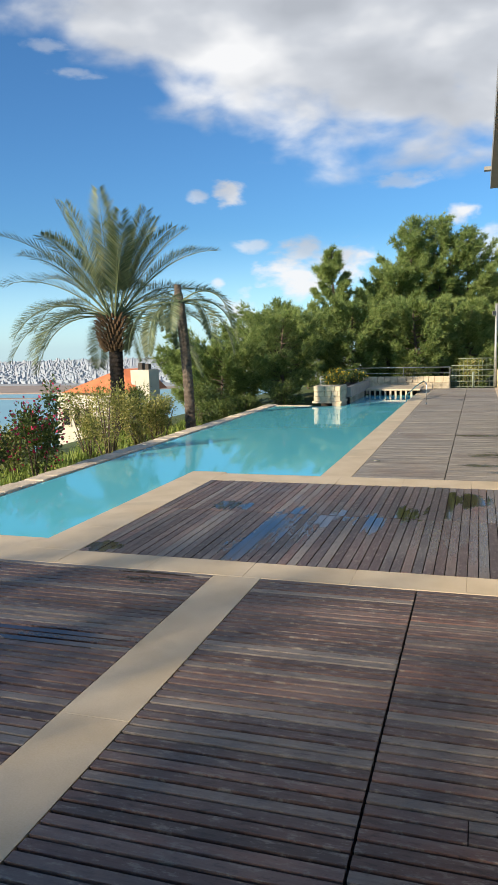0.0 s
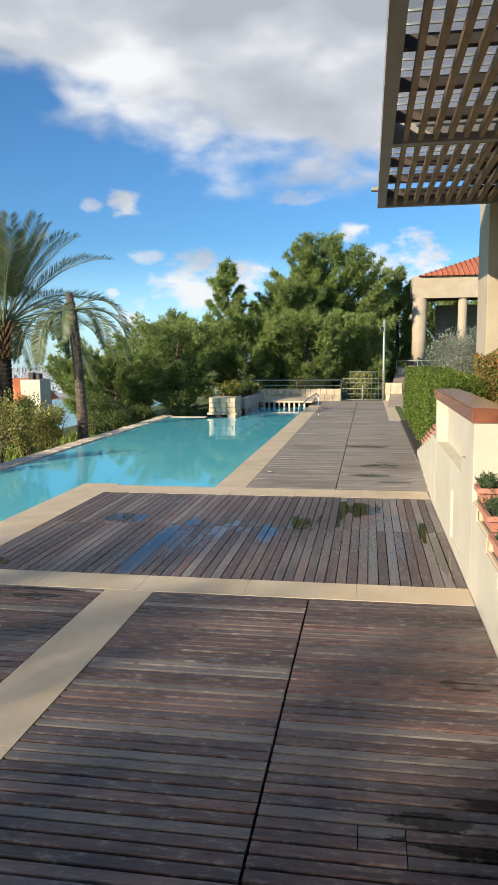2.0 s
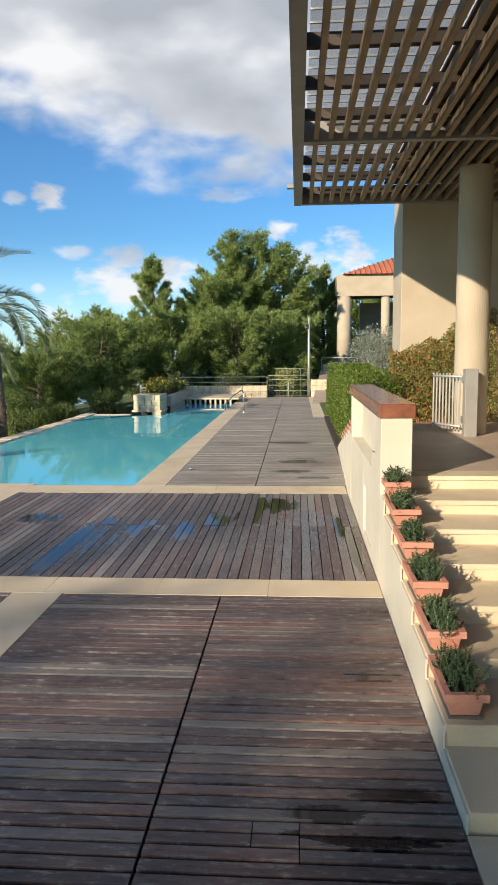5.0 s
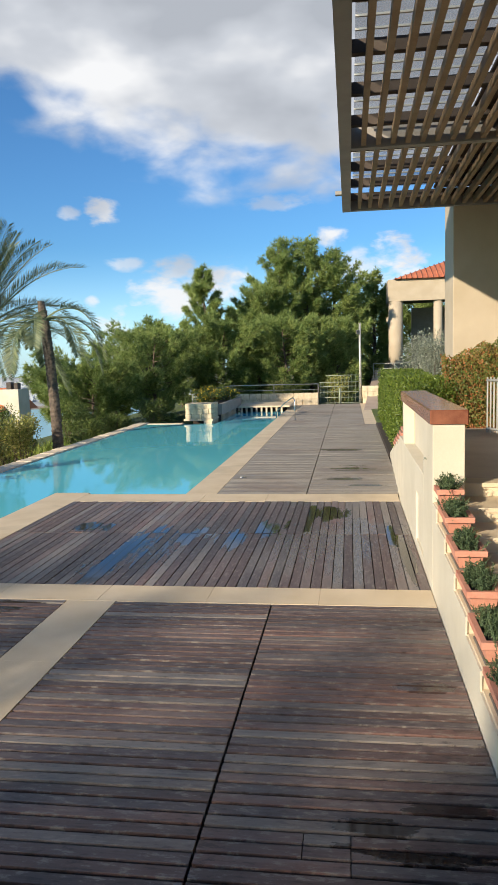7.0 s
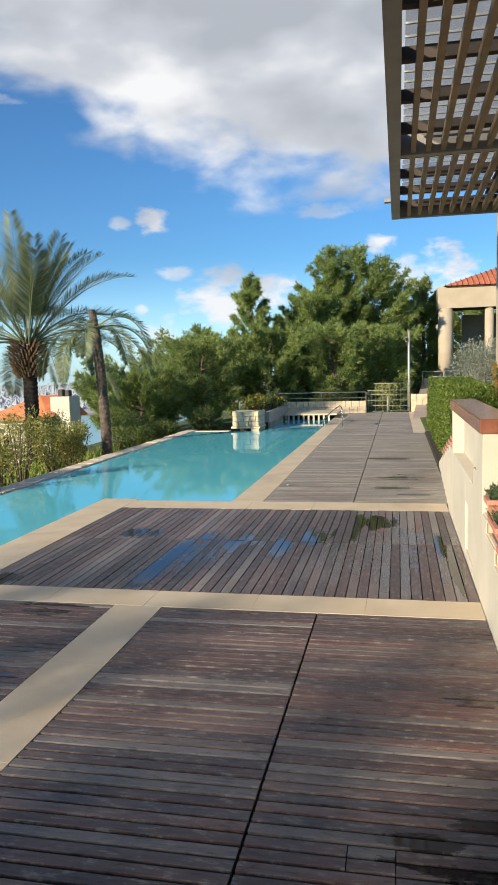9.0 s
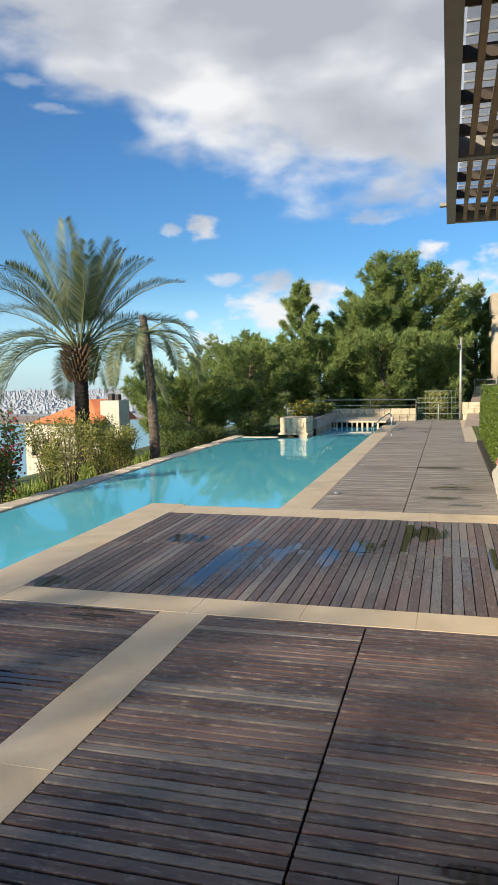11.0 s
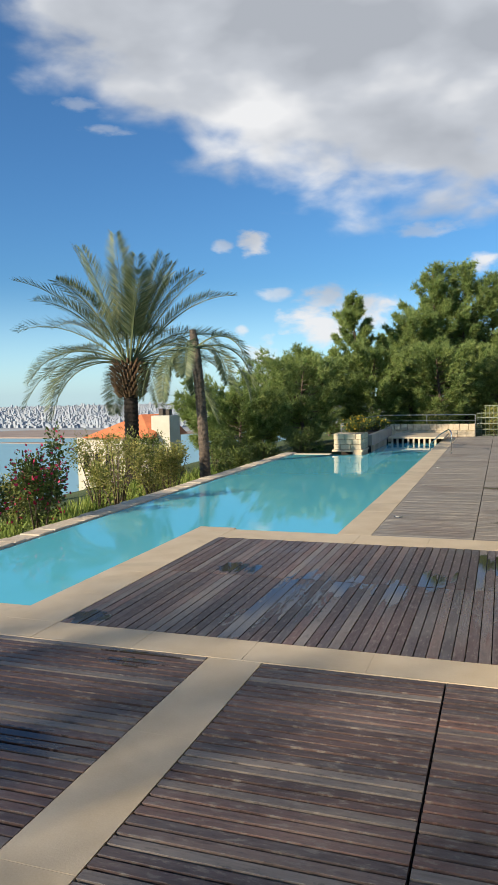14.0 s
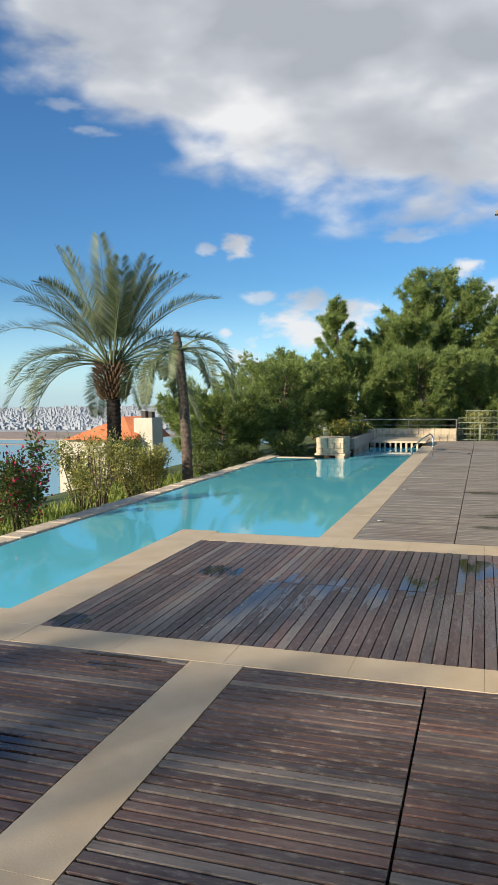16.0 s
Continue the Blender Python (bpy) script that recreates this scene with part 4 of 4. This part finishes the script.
g = n.add("ShaderNodeBsdfDiffuse", Color=(0.75, 0.74, 0.72, 1))
mx = n.add("ShaderNodeMixShader", Fac=0.25)
n.tree.links.new(p.outputs[0], mx.inputs[1])
n.tree.links.new(g.outputs[0], mx.inputs[2])
n.tree.links.new(mx.outputs[0], n.add("ShaderNodeOutputMaterial").inputs["Surface"])
part("glazing", box("glazing", PX0 + 0.2, 2.0, -4.9, PY1 - 0.13, PZ + 0.42, PZ + 0.425, glass), perg, "translucent ribbed roof sheet")
bar = box("glazing_bar", PX0 + 0.2, 2.0, 0, 0.025, 0, 0.02, M_RAIL)
for i in range(69):
    part("glazing_bar", bar, perg).location = (0, -4.8 + i * 0.3, PZ + 0.395)
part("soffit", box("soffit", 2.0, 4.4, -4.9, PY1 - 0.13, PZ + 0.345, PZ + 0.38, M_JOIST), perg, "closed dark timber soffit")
part("spout", box("spout", PX0 - 0.12, PX0, PY1 - 1.2, PY1 - 1.05, PZ + 0.1, PZ + 0.16, M_STEEL), perg, "short drain spout")

# ---- house side: pillar, column, gate, creeper, wall ----
solid("pillar", box("pillar", 2.40, 4.6, 16.01, 17.3, 0.3, 5.70, M_PLASTER, 0.01), "tall cream plastered wall pillar carrying the pergola", "pillar", kind="structure")
V, F = [], []
tube_into(V, F, [(0, 0, 0), (0, 0, 0.002), (0, 0, 5.428 - LAND)], 0.27, 40)
solid("column", mesh("column", V, F, M_PLASTER, False), "round cream plastered column on the terrace", "column", "structure", (3.20, 13.3, LAND))
house = thing("house_wall", (0, 0, 0), "cream house wall with tall dark glazed doors", "wall", kind="structure")
part("wall_panel", box("wall_panel", 4.6, 4.9, 14.2, 17.3, LAND, 5.7, M_PLASTER), house)
part("wall_panel", box("wall_panel", 4.6, 4.9, -6.0, -1.0, LAND, 5.7, M_PLASTER), house)
part("lintel", box("lintel", 4.6, 4.9, -0.999, 14.199, 4.4, 5.7, M_PLASTER), house)
for i in range(8):
    y0 = -0.99 + i * 1.9
    part("mullion", box("mullion", 4.58, 4.68, y0, y0 + 0.09, LAND, 4.399, M_STEEL, 0.004), house)
    part("pane", box("pane", 4.62, 4.64, y0 + 0.092, y0 + 1.898, LAND + 0.1, 4.30, M_DARKGLASS), house)
    part("door_rail", box("door_rail", 4.59, 4.67, y0 + 0.092, y0 + 1.898, LAND, LAND + 0.098, M_STEEL), house)
V = [(4.45 + 0.05 * math.sin(i * 1.1), 12.4 + i * 0.05, z) for z in (LAND + 0.02, 4.35) for i in range(28)]
solid("curtain", mesh("curtain", V, [(i, i + 1, 29 + i, 28 + i) for i in range(27)], M_CURTAIN, True), "pale hanging curtain beside the glazed doors", "curtain")
solid("house_ceiling", box("house_ceiling", 4.4, 9.0, -6.0, 17.3, 5.72, 5.95, M_PLASTER), "flat roof slab of the house", kind="structure")
solid("house_back_wall", box("house_back_wall", 8.8, 9.0, -6.0, 17.3, LAND, 5.71, M_PLASTER), "rear wall of the house", kind="structure")


def build_creeper():
    rng = random.Random(9)
    top = thing("creeper", (2.3, 15.9, LAND), "creeper with red and green leaves climbing the pillar", "climbing plant")
    for name, mat, n, low in (("green_leafage", M_IVY, 16000, 0.0), ("red_leafage", M_REDLEAF, 6500, 0.6)):
        V, F = [], []
        for _ in range(n):
            x = rng.uniform(-0.15, 1.9)
            h = 1.35 + 0.42 * x + 0.25 * noise.noise(Vector((x * 3, 0, 2)))
            z = h * rng.random() ** (1.0 if low == 0 else 1.8)
            if low and rng.random() < x / 2.2:
                continue
            bulge = 0.55 * math.sqrt(max(0.0, 1 - (z / h) ** 2)) + 0.1
            p = Vector((x, -bulge * rng.uniform(0.2, 1.0), z))
            leaf_into(V, F, p, (Vector((rng.gauss(0, .5), -0.5, rng.gauss(-0.3, .5)))).normalized(), Vector((rng.gauss(0, .4), -1, rng.gauss(.4, .4))).normalized(), rng.uniform(0.035, 0.075), rng.uniform(0.02, 0.038))
        part(name, mesh(name, V, F, mat), top)
    V, F = [], []
    for i in range(9):
        x = 0.1 + i * 0.2
        tube_into(V, F, [(x, -0.3, 0), (x + 0.1, -0.12, 0.6), (x + 0.05, -0.03, 1.3)], 0.012, 5)
    part("stemwork", mesh("stemwork", V, F, M_BARK), top)


build_creeper()
gate = thing("terrace_gate", (2.62, 13.5, LAND), "grey painted slatted metal gate beside the column", "gate")
for i in range(9):
    part("gate_bar", box("gate_bar", i * 0.04, i * 0.04 + 0.022, -i * 0.07, -i * 0.07 + 0.03, 0.08, 1.0, M_RAIL, 0.003), gate)
part("gate_rail", tube("gate_rail", [(0, 0.0, 0.95), (0.34, -0.6, 0.95)], 0.02, M_RAIL), gate)
part("gate_rail", tube("gate_rail", [(0, 0.0, 0.14), (0.34, -0.6, 0.14)], 0.02, M_RAIL), gate)
gpost = part("gate_post", box("gate_post", 0.36, 0.56, -0.82, -0.62, 0, 1.08, M_STEEL, 0.008), gate)
for z in (0.2, 0.85):
    part("hinge", box("hinge", 0.33, 0.359, -0.70, -0.64, z, z + 0.12, M_CHROME, 0.004), gpost)


# ---- planters on the stairs ----
def planter(at, seed, label, scale=1.0):
    rng = random.Random(seed)
    top = thing("planter", at, label, "planter", "terracotta planters on the stairs")
    L, W, H = 0.54, 0.22, 0.18
    def ring(l, w, z):
        return [(-w / 2, -l / 2, z), (w / 2, -l / 2, z), (w / 2, l / 2, z), (-w / 2, l / 2, z)]
    V = ring(L * .86, W * .8, 0.02) + ring(L * .97, W * .97, H - .05) + ring(L + .05, W + .05, H - .05) + ring(L + .05, W + .05, H) + ring(L - .03, W - .03, H) + ring(L - .05, W - .05, H - .04)
    F = [(3, 2, 1, 0)]
    for r in range(5):
        F += [(r * 4 + i, r * 4 + (i + 1) % 4, r * 4 + 4 + (i + 1) % 4, r * 4 + 4 + i) for i in range(4)]
    F.append((20, 21, 22, 23))
    part("box", mesh("box", V, F, M_TERRA), top)
    part("soil", box("soil", -W / 2 + .026, W / 2 - .026, -L / 2 + .026, L / 2 - .026, H - .045, H - .03, M_SOIL), top, "dark potting soil")
    part("saucer", box("saucer", -W / 2 + .01, W / 2 - .01, -L / 2 + .02, L / 2 - .02, 0.0, 0.019, M_BLACKTRAY, 0.004), top, "dark plastic saucer")
    V, F, SV, SF = [], [], [], []
    for i in range(170):
        p0 = Vector((rng.gauss(0, .035), rng.gauss(0, .12), H - .03))
        d = (Vector((rng.gauss(0, .42), rng.gauss(0, .5), 1))).normalized()
        l = rng.uniform(0.06, 0.18) * scale
        tube_into(SV, SF, [p0, p0 + d * l], [0.004, 0.002], 3)
        for j in range(34):
            q = 0.15 + 0.85 * j / 34
            leaf_into(V, F, p0 + d * l * q, (d * 0.5 + rand_dir(rng)).normalized(), rand_dir(rng), rng.uniform(0.013, 0.027), 0.008)
    tagged(part("stemwork", mesh("stemwork", SV, SF, M_HERB), top), kind="stuff")
    part("leafage", mesh("leafage", V, F, M_HERB), top, "small dark green leaves")
    return top


for i in range(1, 8):
    y0 = NOSE0 + i * RUN
    planter((1.345, y0 + 0.32 - (0.12 if i == 7 else 0), LAND - (7 - i) * RISE), 200 + i, "terracotta box planter with a small bushy herb on a step")
for i in range(6):
    y0 = 13.0 + i * 0.82
    planter((1.35 + 0.02 * i, y0 + 0.42, 1.13 - 0.145 * i), 230 + i, "terracotta box planter on the stepped garden wall")

# ---- hedge, olive ----
def build_hedge():
    rng = random.Random(3)
    top = thing("hedge", (0, 0, 0.35), "clipped bright green hedge behind the garden wall", "hedge")
    V, F = [], []
    for _ in range(62000):
        y = rng.uniform(15.3, 27.5)
        xa, xb = 1.74 - min(0.38, max(0, (y - 15.4) * 0.13)), 2.36
        face = rng.random()
        h = 1.70 + 0.12 * noise.noise(Vector((y, 0, 0))) - max(0.0, y - 25.0) * 0.35 - 0.10 * max(0.0, 17.0 - y)
        if face < 0.45:
            p = Vector((xa + 0.12 * noise.noise(Vector((0, y * 1.5, 3))) + rng.random() ** 2 * 0.3, y, h * rng.random()))
        elif face < 0.8:
            p = Vector((rng.uniform(xa, xb), y, h - rng.random() ** 2 * 0.25))
        else:
            yy = rng.choice((15.3, 27.5))
            p = Vector((rng.uniform(xa, xb), yy + rng.uniform(-0.2, 0.2), h * rng.random()))
        leaf_into(V, F, p, rand_dir(rng, 0.5), rand_dir(rng), rng.uniform(0.035, 0.065), 0.03)
    part("leafage", mesh("leafage", V, F, M_HEDGE), top)
    part("inner_growth", box("inner_growth", 1.88, 2.3, 15.5, 26.0, -0.3, 1.4, M_SHRUBDARK, 0.05), top)


build_hedge()
shrub("olive_tree", (3.1, 25.6, 0.05), (1.5, 1.3, 1.75), 91, M_OLIVE, "silvery grey-green olive tree behind the hedge", 16000, (0.10, 0.026), 9, "tree", "", None, 12)

# ---- far end: stone planter, comb, end wall, rails ----
def stone_block(name, x0, x1, y0, y1, z0, z1, label, rows, category="planter", kind="", seed=1, lid=True):
    """A block of roughly squared stones in courses round a core."""
    rng = random.Random(seed)
    top = thing(name, ((x0 + x1) / 2, (y0 + y1) / 2, z0), label, category, "", kind)
    cx, cy = (x0 + x1) / 2, (y0 + y1) / 2
    part("core", box("core", x0 - cx + .06, x1 - cx - .06, y0 - cy + .06, y1 - cy - .06, 0, z1 - z0 - 0.02, M_RUBBLE), top)
    h = (z1 - z0) / rows
    for r in range(rows):
        for (a0, a1, side) in ((x0, x1, "f"), (y0, y1, "l"), (y0, y1, "r")):
            a = a0
            while a < a1 - 0.02:
                b = min(a1, a + rng.uniform(0.24, 0.48))
                if a1 - b < 0.12:
                    b = a1
                d = rng.uniform(0.0, 0.03)
                za, zb = r * h + .006, (r + 1) * h - .006
                if side == "f":
                    part("stone", box("stone", a - cx + .006, b - cx - .006, y0 - cy - d, y0 - cy + .09, za, zb, M_RUBBLE, 0.015), top)
                elif side == "l":
                    part("stone", box("stone", x0 - cx - d - .004, x0 - cx + .09, a - cy + .1, b - cy - .006 + .095, za, zb, M_RUBBLE, 0.015), top)
                else:
                    part("stone", box("stone", x1 - cx - .09, x1 - cx + d + .004, a - cy + .1, b - cy - .006 + .095, za, zb, M_RUBBLE, 0.015), top)
                a = b
    return top


stone_block("stone_planter", -6.55, -5.42, 31.0, 32.3, 0.10, 0.74, "block of rough cream limestone standing in the pool", 3)
solid("planter_plinth", box("planter_plinth", -6.62, -5.36, 30.95, 32.4, 0.02, 0.098, M_STONE, 0.01), "pale stone slab under the stone planter", "slab")
solid("plinth_foot", box("plinth_foot", -5.75, -5.40, 30.9, 32.4, -1.4, 0.019, M_STONE), "pale stone support in the pool", "support")
bed = thing("planter_bed", (0, 0, 0), "grey rendered planter wall along the pool channel", "planter", kind="structure")
part("bed_wall", box("bed_wall", -5.42, -5.22, 32.41, 38.2, 0.16, 0.62, M_STEEL, 0.01), bed)
part("bed_back", box("bed_back", -6.54, -5.421, 32.41, 38.2, -0.5, 0.5, M_SOIL), bed)
comb = thing("overflow_comb", (0, 0, 0), "pale stone posts carrying a slab over the overflow channel", "overflow grille", kind="structure")
for i in range(12):
    part("post", box("post", -5.3, -5.22, 32.6 + i * 0.34, 32.68 + i * 0.34, -0.5, 0.159, M_STONE, 0.005), comb)
for i in range(9):
    part("post", box("post", -5.05 + i * 0.25, -4.96 + i * 0.25, 36.75, 36.84, -0.5, 0.159, M_STONE, 0.005), comb)
part("slab", box("slab", -5.2, -2.6, 36.72, 39.6, 0.16, 0.24, M_STONE, 0.01), comb)
part("gutter", box("gutter", -5.15, -2.8, 37.3, 37.5, -0.6, 0.158, M_VOID), comb)
for i, (x, y) in enumerate(((-6.1, 33.4), (-6.0, 34.6), (-6.2, 36.0), (-5.9, 37.2))):
    shrub("flowering_shrub", (x, y, 0.45), (0.62, 0.7, 0.45), 300 + i, M_SHRUBDARK, "dark green shrub with yellow flowers in the stone planter", 900, (0.10, 0.04), 6, "shrub", "shrubs in the planter", (M_YELLOW, 160 if i < 2 else 50, "small yellow flowers"))
stone_block("end_wall", -5.9, -1.36, 40.6, 41.0, 0.0, 0.66, "low wall of cream stone blocks at the end of the deck", 2, "wall", "structure", 5)
solid("end_pavement", box("end_pavement", -6.5, -2.2, 39.61, 40.59, -0.2, 0.0, M_PAVING), "paving in front of the end wall", kind="structure")


def railing(name, pts, heights, post_step, label, mat=M_RAIL, r=0.024):
    a, b = Vector(pts[0]), Vector(pts[1])
    top = thing(name, a, label, "railing", kind="structure")
    d = b - a
    for h in heights:
        part("rail", tube("rail", [(0, 0, h), d + Vector((0, 0, h))], r if h == heights[-1] else r * 0.6, mat), top)
    k = max(1, round(d.length / post_step))
    for i in range(k + 1):
        q = d * (i / k)
        part("post", tube("post", [q, q + Vector((0, 0, heights[-1]))], r * 0.9, mat), top)


railing("railing", [(-6.2, 40.8, 0.66), (-1.36, 40.8, 0.66)], (0.16, 0.46), 2.4, "galvanised tube railing on the end wall")
railing("railing", [(-6.6, 32.7, 0.5), (-6.6, 38.0, 0.5)], (0.3, 0.55), 1.8, "galvanised tube railing beside the planter")
railing("railing", [(-6.2, 40.8, 0.3), (-6.6, 38.1, 0.3)], (0.3, 0.8), 1.5, "galvanised tube railing at the corner of the terrace")
fence = thing("mesh_gate", (-1.3, 41.1, 0), "green-grey wire gate and fence at the end of the deck", "gate", kind="structure")
for z in (0.05, 0.35, 0.65, 0.95, 1.18, 1.55):
    part("rail", tube("rail", [(0 if z < 1.2 else 0.35, 0, z), (2.2, 0, z)], 0.018, M_GATE), fence)
for i in range(12):
    part("bar", tube("bar", [(0.05 + i * 0.19, 0, 0.05), (0.05 + i * 0.19, 0, 1.18 if i < 2 else 1.55)], 0.007, M_GATE, 5), fence)
part("latch_post", tube("latch_post", [(1.1, 0, 0), (1.1, 0, 0.85)], 0.05, M_GATE), fence)
lamp = thing("lamp_post", (0.92, 41.5, 0), "slim grey lamp post with a small floodlight", "lamp post")
part("pole", tube("pole", [(0, 0, 0), (0, 0, 4.3)], [0.075, 0.06], M_RAIL, 12), lamp)
flood = part("floodlight", box("floodlight", -0.2, -0.06, -0.14, 0.02, 3.75, 3.98, M_STEEL, 0.01), lamp, "small dark floodlight")
part("glass", box("glass", -0.19, -0.07, -0.146, -0.141, 3.77, 3.96, M_DARKGLASS), flood)
part("cap", box("cap", -0.07, 0.07, -0.07, 0.07, 4.3, 4.36, M_STEEL, 0.01), lamp)
stone_block("gate_pier", 1.05, 1.9, 41.0, 41.9, 0.0, 0.95, "rough cream stone pier beside the gate", 3, "pier", "structure", 8)
solid("ramp", mesh("ramp", [(1.0, 36.0, 0.004), (4.0, 36.0, 0.004), (4.4, 52.0, 1.2), (1.9, 52.0, 1.2), (1.0, 36.0, -0.3), (4.0, 36.0, -0.3), (4.4, 52.0, -0.3), (1.9, 52.0, -0.3)],
                   [(0, 1, 2, 3), (7, 6, 5, 4), (0, 4, 5, 1), (1, 5, 6, 2), (2, 6, 7, 3), (3, 7, 4, 0)], M_PAVING), "sloping paved path to the upper garden", kind="structure")
railing("railing", [(1.9, 50.0, 1.1), (4.6, 50.0, 1.1)], (0.3, 0.6, 0.95), 1.3, "grey railing at the top of the ramp")
stone_block("upper_wall", 2.0, 4.4, 50.6, 51.0, 0.7, 1.6, "cream stone block wall at the top of the ramp", 2, "wall", "structure", 12)

# pool handrail
rail = thing("pool_handrail", (-1.9, 30.8, 0), "curved stainless steel pool handrail", "handrail")
bend = [(0, 0, 0), (0, 0, 0.75)] + [(-0.14 * (1 - math.cos(a)), 0.45 * (1 - math.cos(a)), 0.75 + 0.15 * math.sin(a)) for a in (0.4, 0.8, 1.2, 1.57)] + [(-0.55, 1.4, 0.62), (-1.02, 2.6, 0.18), (-1.06, 2.75, -0.4)]
part("tube", tube("tube", bend, 0.024, M_CHROME, 10), rail)
part("flange", tube("flange", [(0, 0, 0), (0, 0, 0.02)], 0.06, M_CHROME, 14), rail)
for yy in (16.3, 21.2, 25.6):
    sp = thing("deck_light", (-1.98, yy, 0.0035), "small round recessed steel deck light", "deck light", "deck lights along the pool")
    ring = part("ring", tube("ring", [(0, 0, 0), (0, 0, 0.006)], 0.085, M_CHROME, 18), sp)
    part("lens", tube("lens", [(0, 0, 0.006), (0, 0, 0.008)], 0.055, M_WALLWHITE, 14), ring)

# ---- the pavilion with the tiled roof ----
pav = thing("pavilion", (0, 56, 0), "cream open pavilion with round columns and a red tiled roof", "building")
part("beam", box("beam", 3.2, 14, 0, 0.5, 6.5, 8.05, M_PLASTER, 0.03), pav)
part("side_beam", box("side_beam", 3.2, 3.7, 0.501, 9, 6.5, 8.05, M_PLASTER, 0.03), pav)
for x, y in ((3.75, 0.45), (6.8, 0.45), (9.9, 0.45), (13, 0.45), (3.75, 8.5)):
    part("column", tube("column", [(x, y, 0.2), (x, y, 6.5)], 0.52 if x < 4 else 0.32, M_PLASTER, 24), pav)
part("back_wall", box("back_wall", 5.6, 14, 8.8, 9.2, 0.2, 6.5, M_STEEL), pav)
part("floor", box("floor", 2.6, 14, -0.8, 9.2, -0.6, 0.75, M_STONE), pav)
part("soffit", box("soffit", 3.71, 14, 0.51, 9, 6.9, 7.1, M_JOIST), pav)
part("roof", mesh("roof", [(3.6, -0.3, 8.06), (14.4, -0.3, 8.06), (14.4, 9.4, 8.06), (3.6, 9.4, 8.06), (9.0, 4.5, 10.1)], [(0, 1, 4), (1, 2, 4), (2, 3, 4), (3, 0, 4), (3, 2, 1, 0)], M_ROOF), pav)
for i in range(28):
    x = 3.7 + i * 0.38
    u = min(1.0, min(x - 3.6, 14.4 - x) / 5.4)
    part("tile_ridge", tube("tile_ridge", [(x, -0.32, 8.10), (x, -0.3 + 4.8 * u, 8.10 + 2.04 * u)], 0.045, M_ROOF, 6), pav)

# ---- the villa below ----
villa = thing("villa", (-42, 80, -9), "white villa with an orange tiled roof below the garden", "house")
part("wall", box("wall", -6.9, 3.0, -1.5, 7, -6, 6.3, M_HOUSEWHITE), villa)
part("wing", box("wing", -1.0, 3.6, -2.6, -1.51, -6, 6.0, M_HOUSEWHITE), villa)
part("roof", mesh("roof", [(-6.0, -2.0, 6.31), (3.8, -2.9, 6.31), (3.8, 7.5, 6.31), (-6.0, 7.5, 6.31), (0.6, 1.0, 9.0), (3.2, 3.0, 9.0)], [(0, 1, 4), (1, 5, 4), (1, 2, 5), (2, 3, 4, 5), (3, 0, 4), (3, 2, 1, 0)], M_ORANGE), villa)
part("skylight", box("skylight", -3.0, -2.3, -0.9, -0.6, 7.1, 7.35, M_DARKGLASS), villa)
chimney = part("chimney_block", box("chimney_block", 3.0, 5.4, -1.2, 1.6, 3.5, 8.9, M_HOUSEWHITE, 0.04), villa, "white chimney block")
part("chimney_pot", box("chimney_pot", 3.7, 4.3, -0.6, 0.2, 8.9, 9.7, M_JOIST, 0.05), chimney)
part("chimney_pot", box("chimney_pot", 4.6, 5.1, -0.6, 0.2, 8.9, 9.6, M_JOIST, 0.05), chimney)
for i in range(3):
    w = part("window", box("window", -6.0 + i * 1.5, -5.2 + i * 1.5, -1.56, -1.48, 2.4, 4.4, M_DARKGLASS), villa)
    part("frame", boxes("frame", [(-6.1 + i * 1.5, -6.0 + i * 1.5, -1.6, -1.5, 2.3, 4.5), (-5.2 + i * 1.5, -5.1 + i * 1.5, -1.6, -1.5, 2.3, 4.5), (-6.0 + i * 1.5, -5.2 + i * 1.5, -1.6, -1.5, 4.4, 4.5)], M_STONE), w)
    part("sill", box("sill", -6.15 + i * 1.5, -5.05 + i * 1.5, -1.7, -1.5, 2.2, 2.299, M_STONE), w)

shrub("gate_shrub", (-0.3, 42.6, -0.3), (1.0, 0.8, 1.0), 401, M_SHRUB, "yellow-green bush behind the gate", 1500, (0.12, 0.05), 7, "shrub", "shrubs behind the gate")
shrub("gate_shrub", (-3.2, 43.2, -0.6), (1.2, 0.8, 1.1), 402, M_SHRUB, "yellow-green bush behind the end wall", 1300, (0.12, 0.05), 7, "shrub", "shrubs behind the gate")
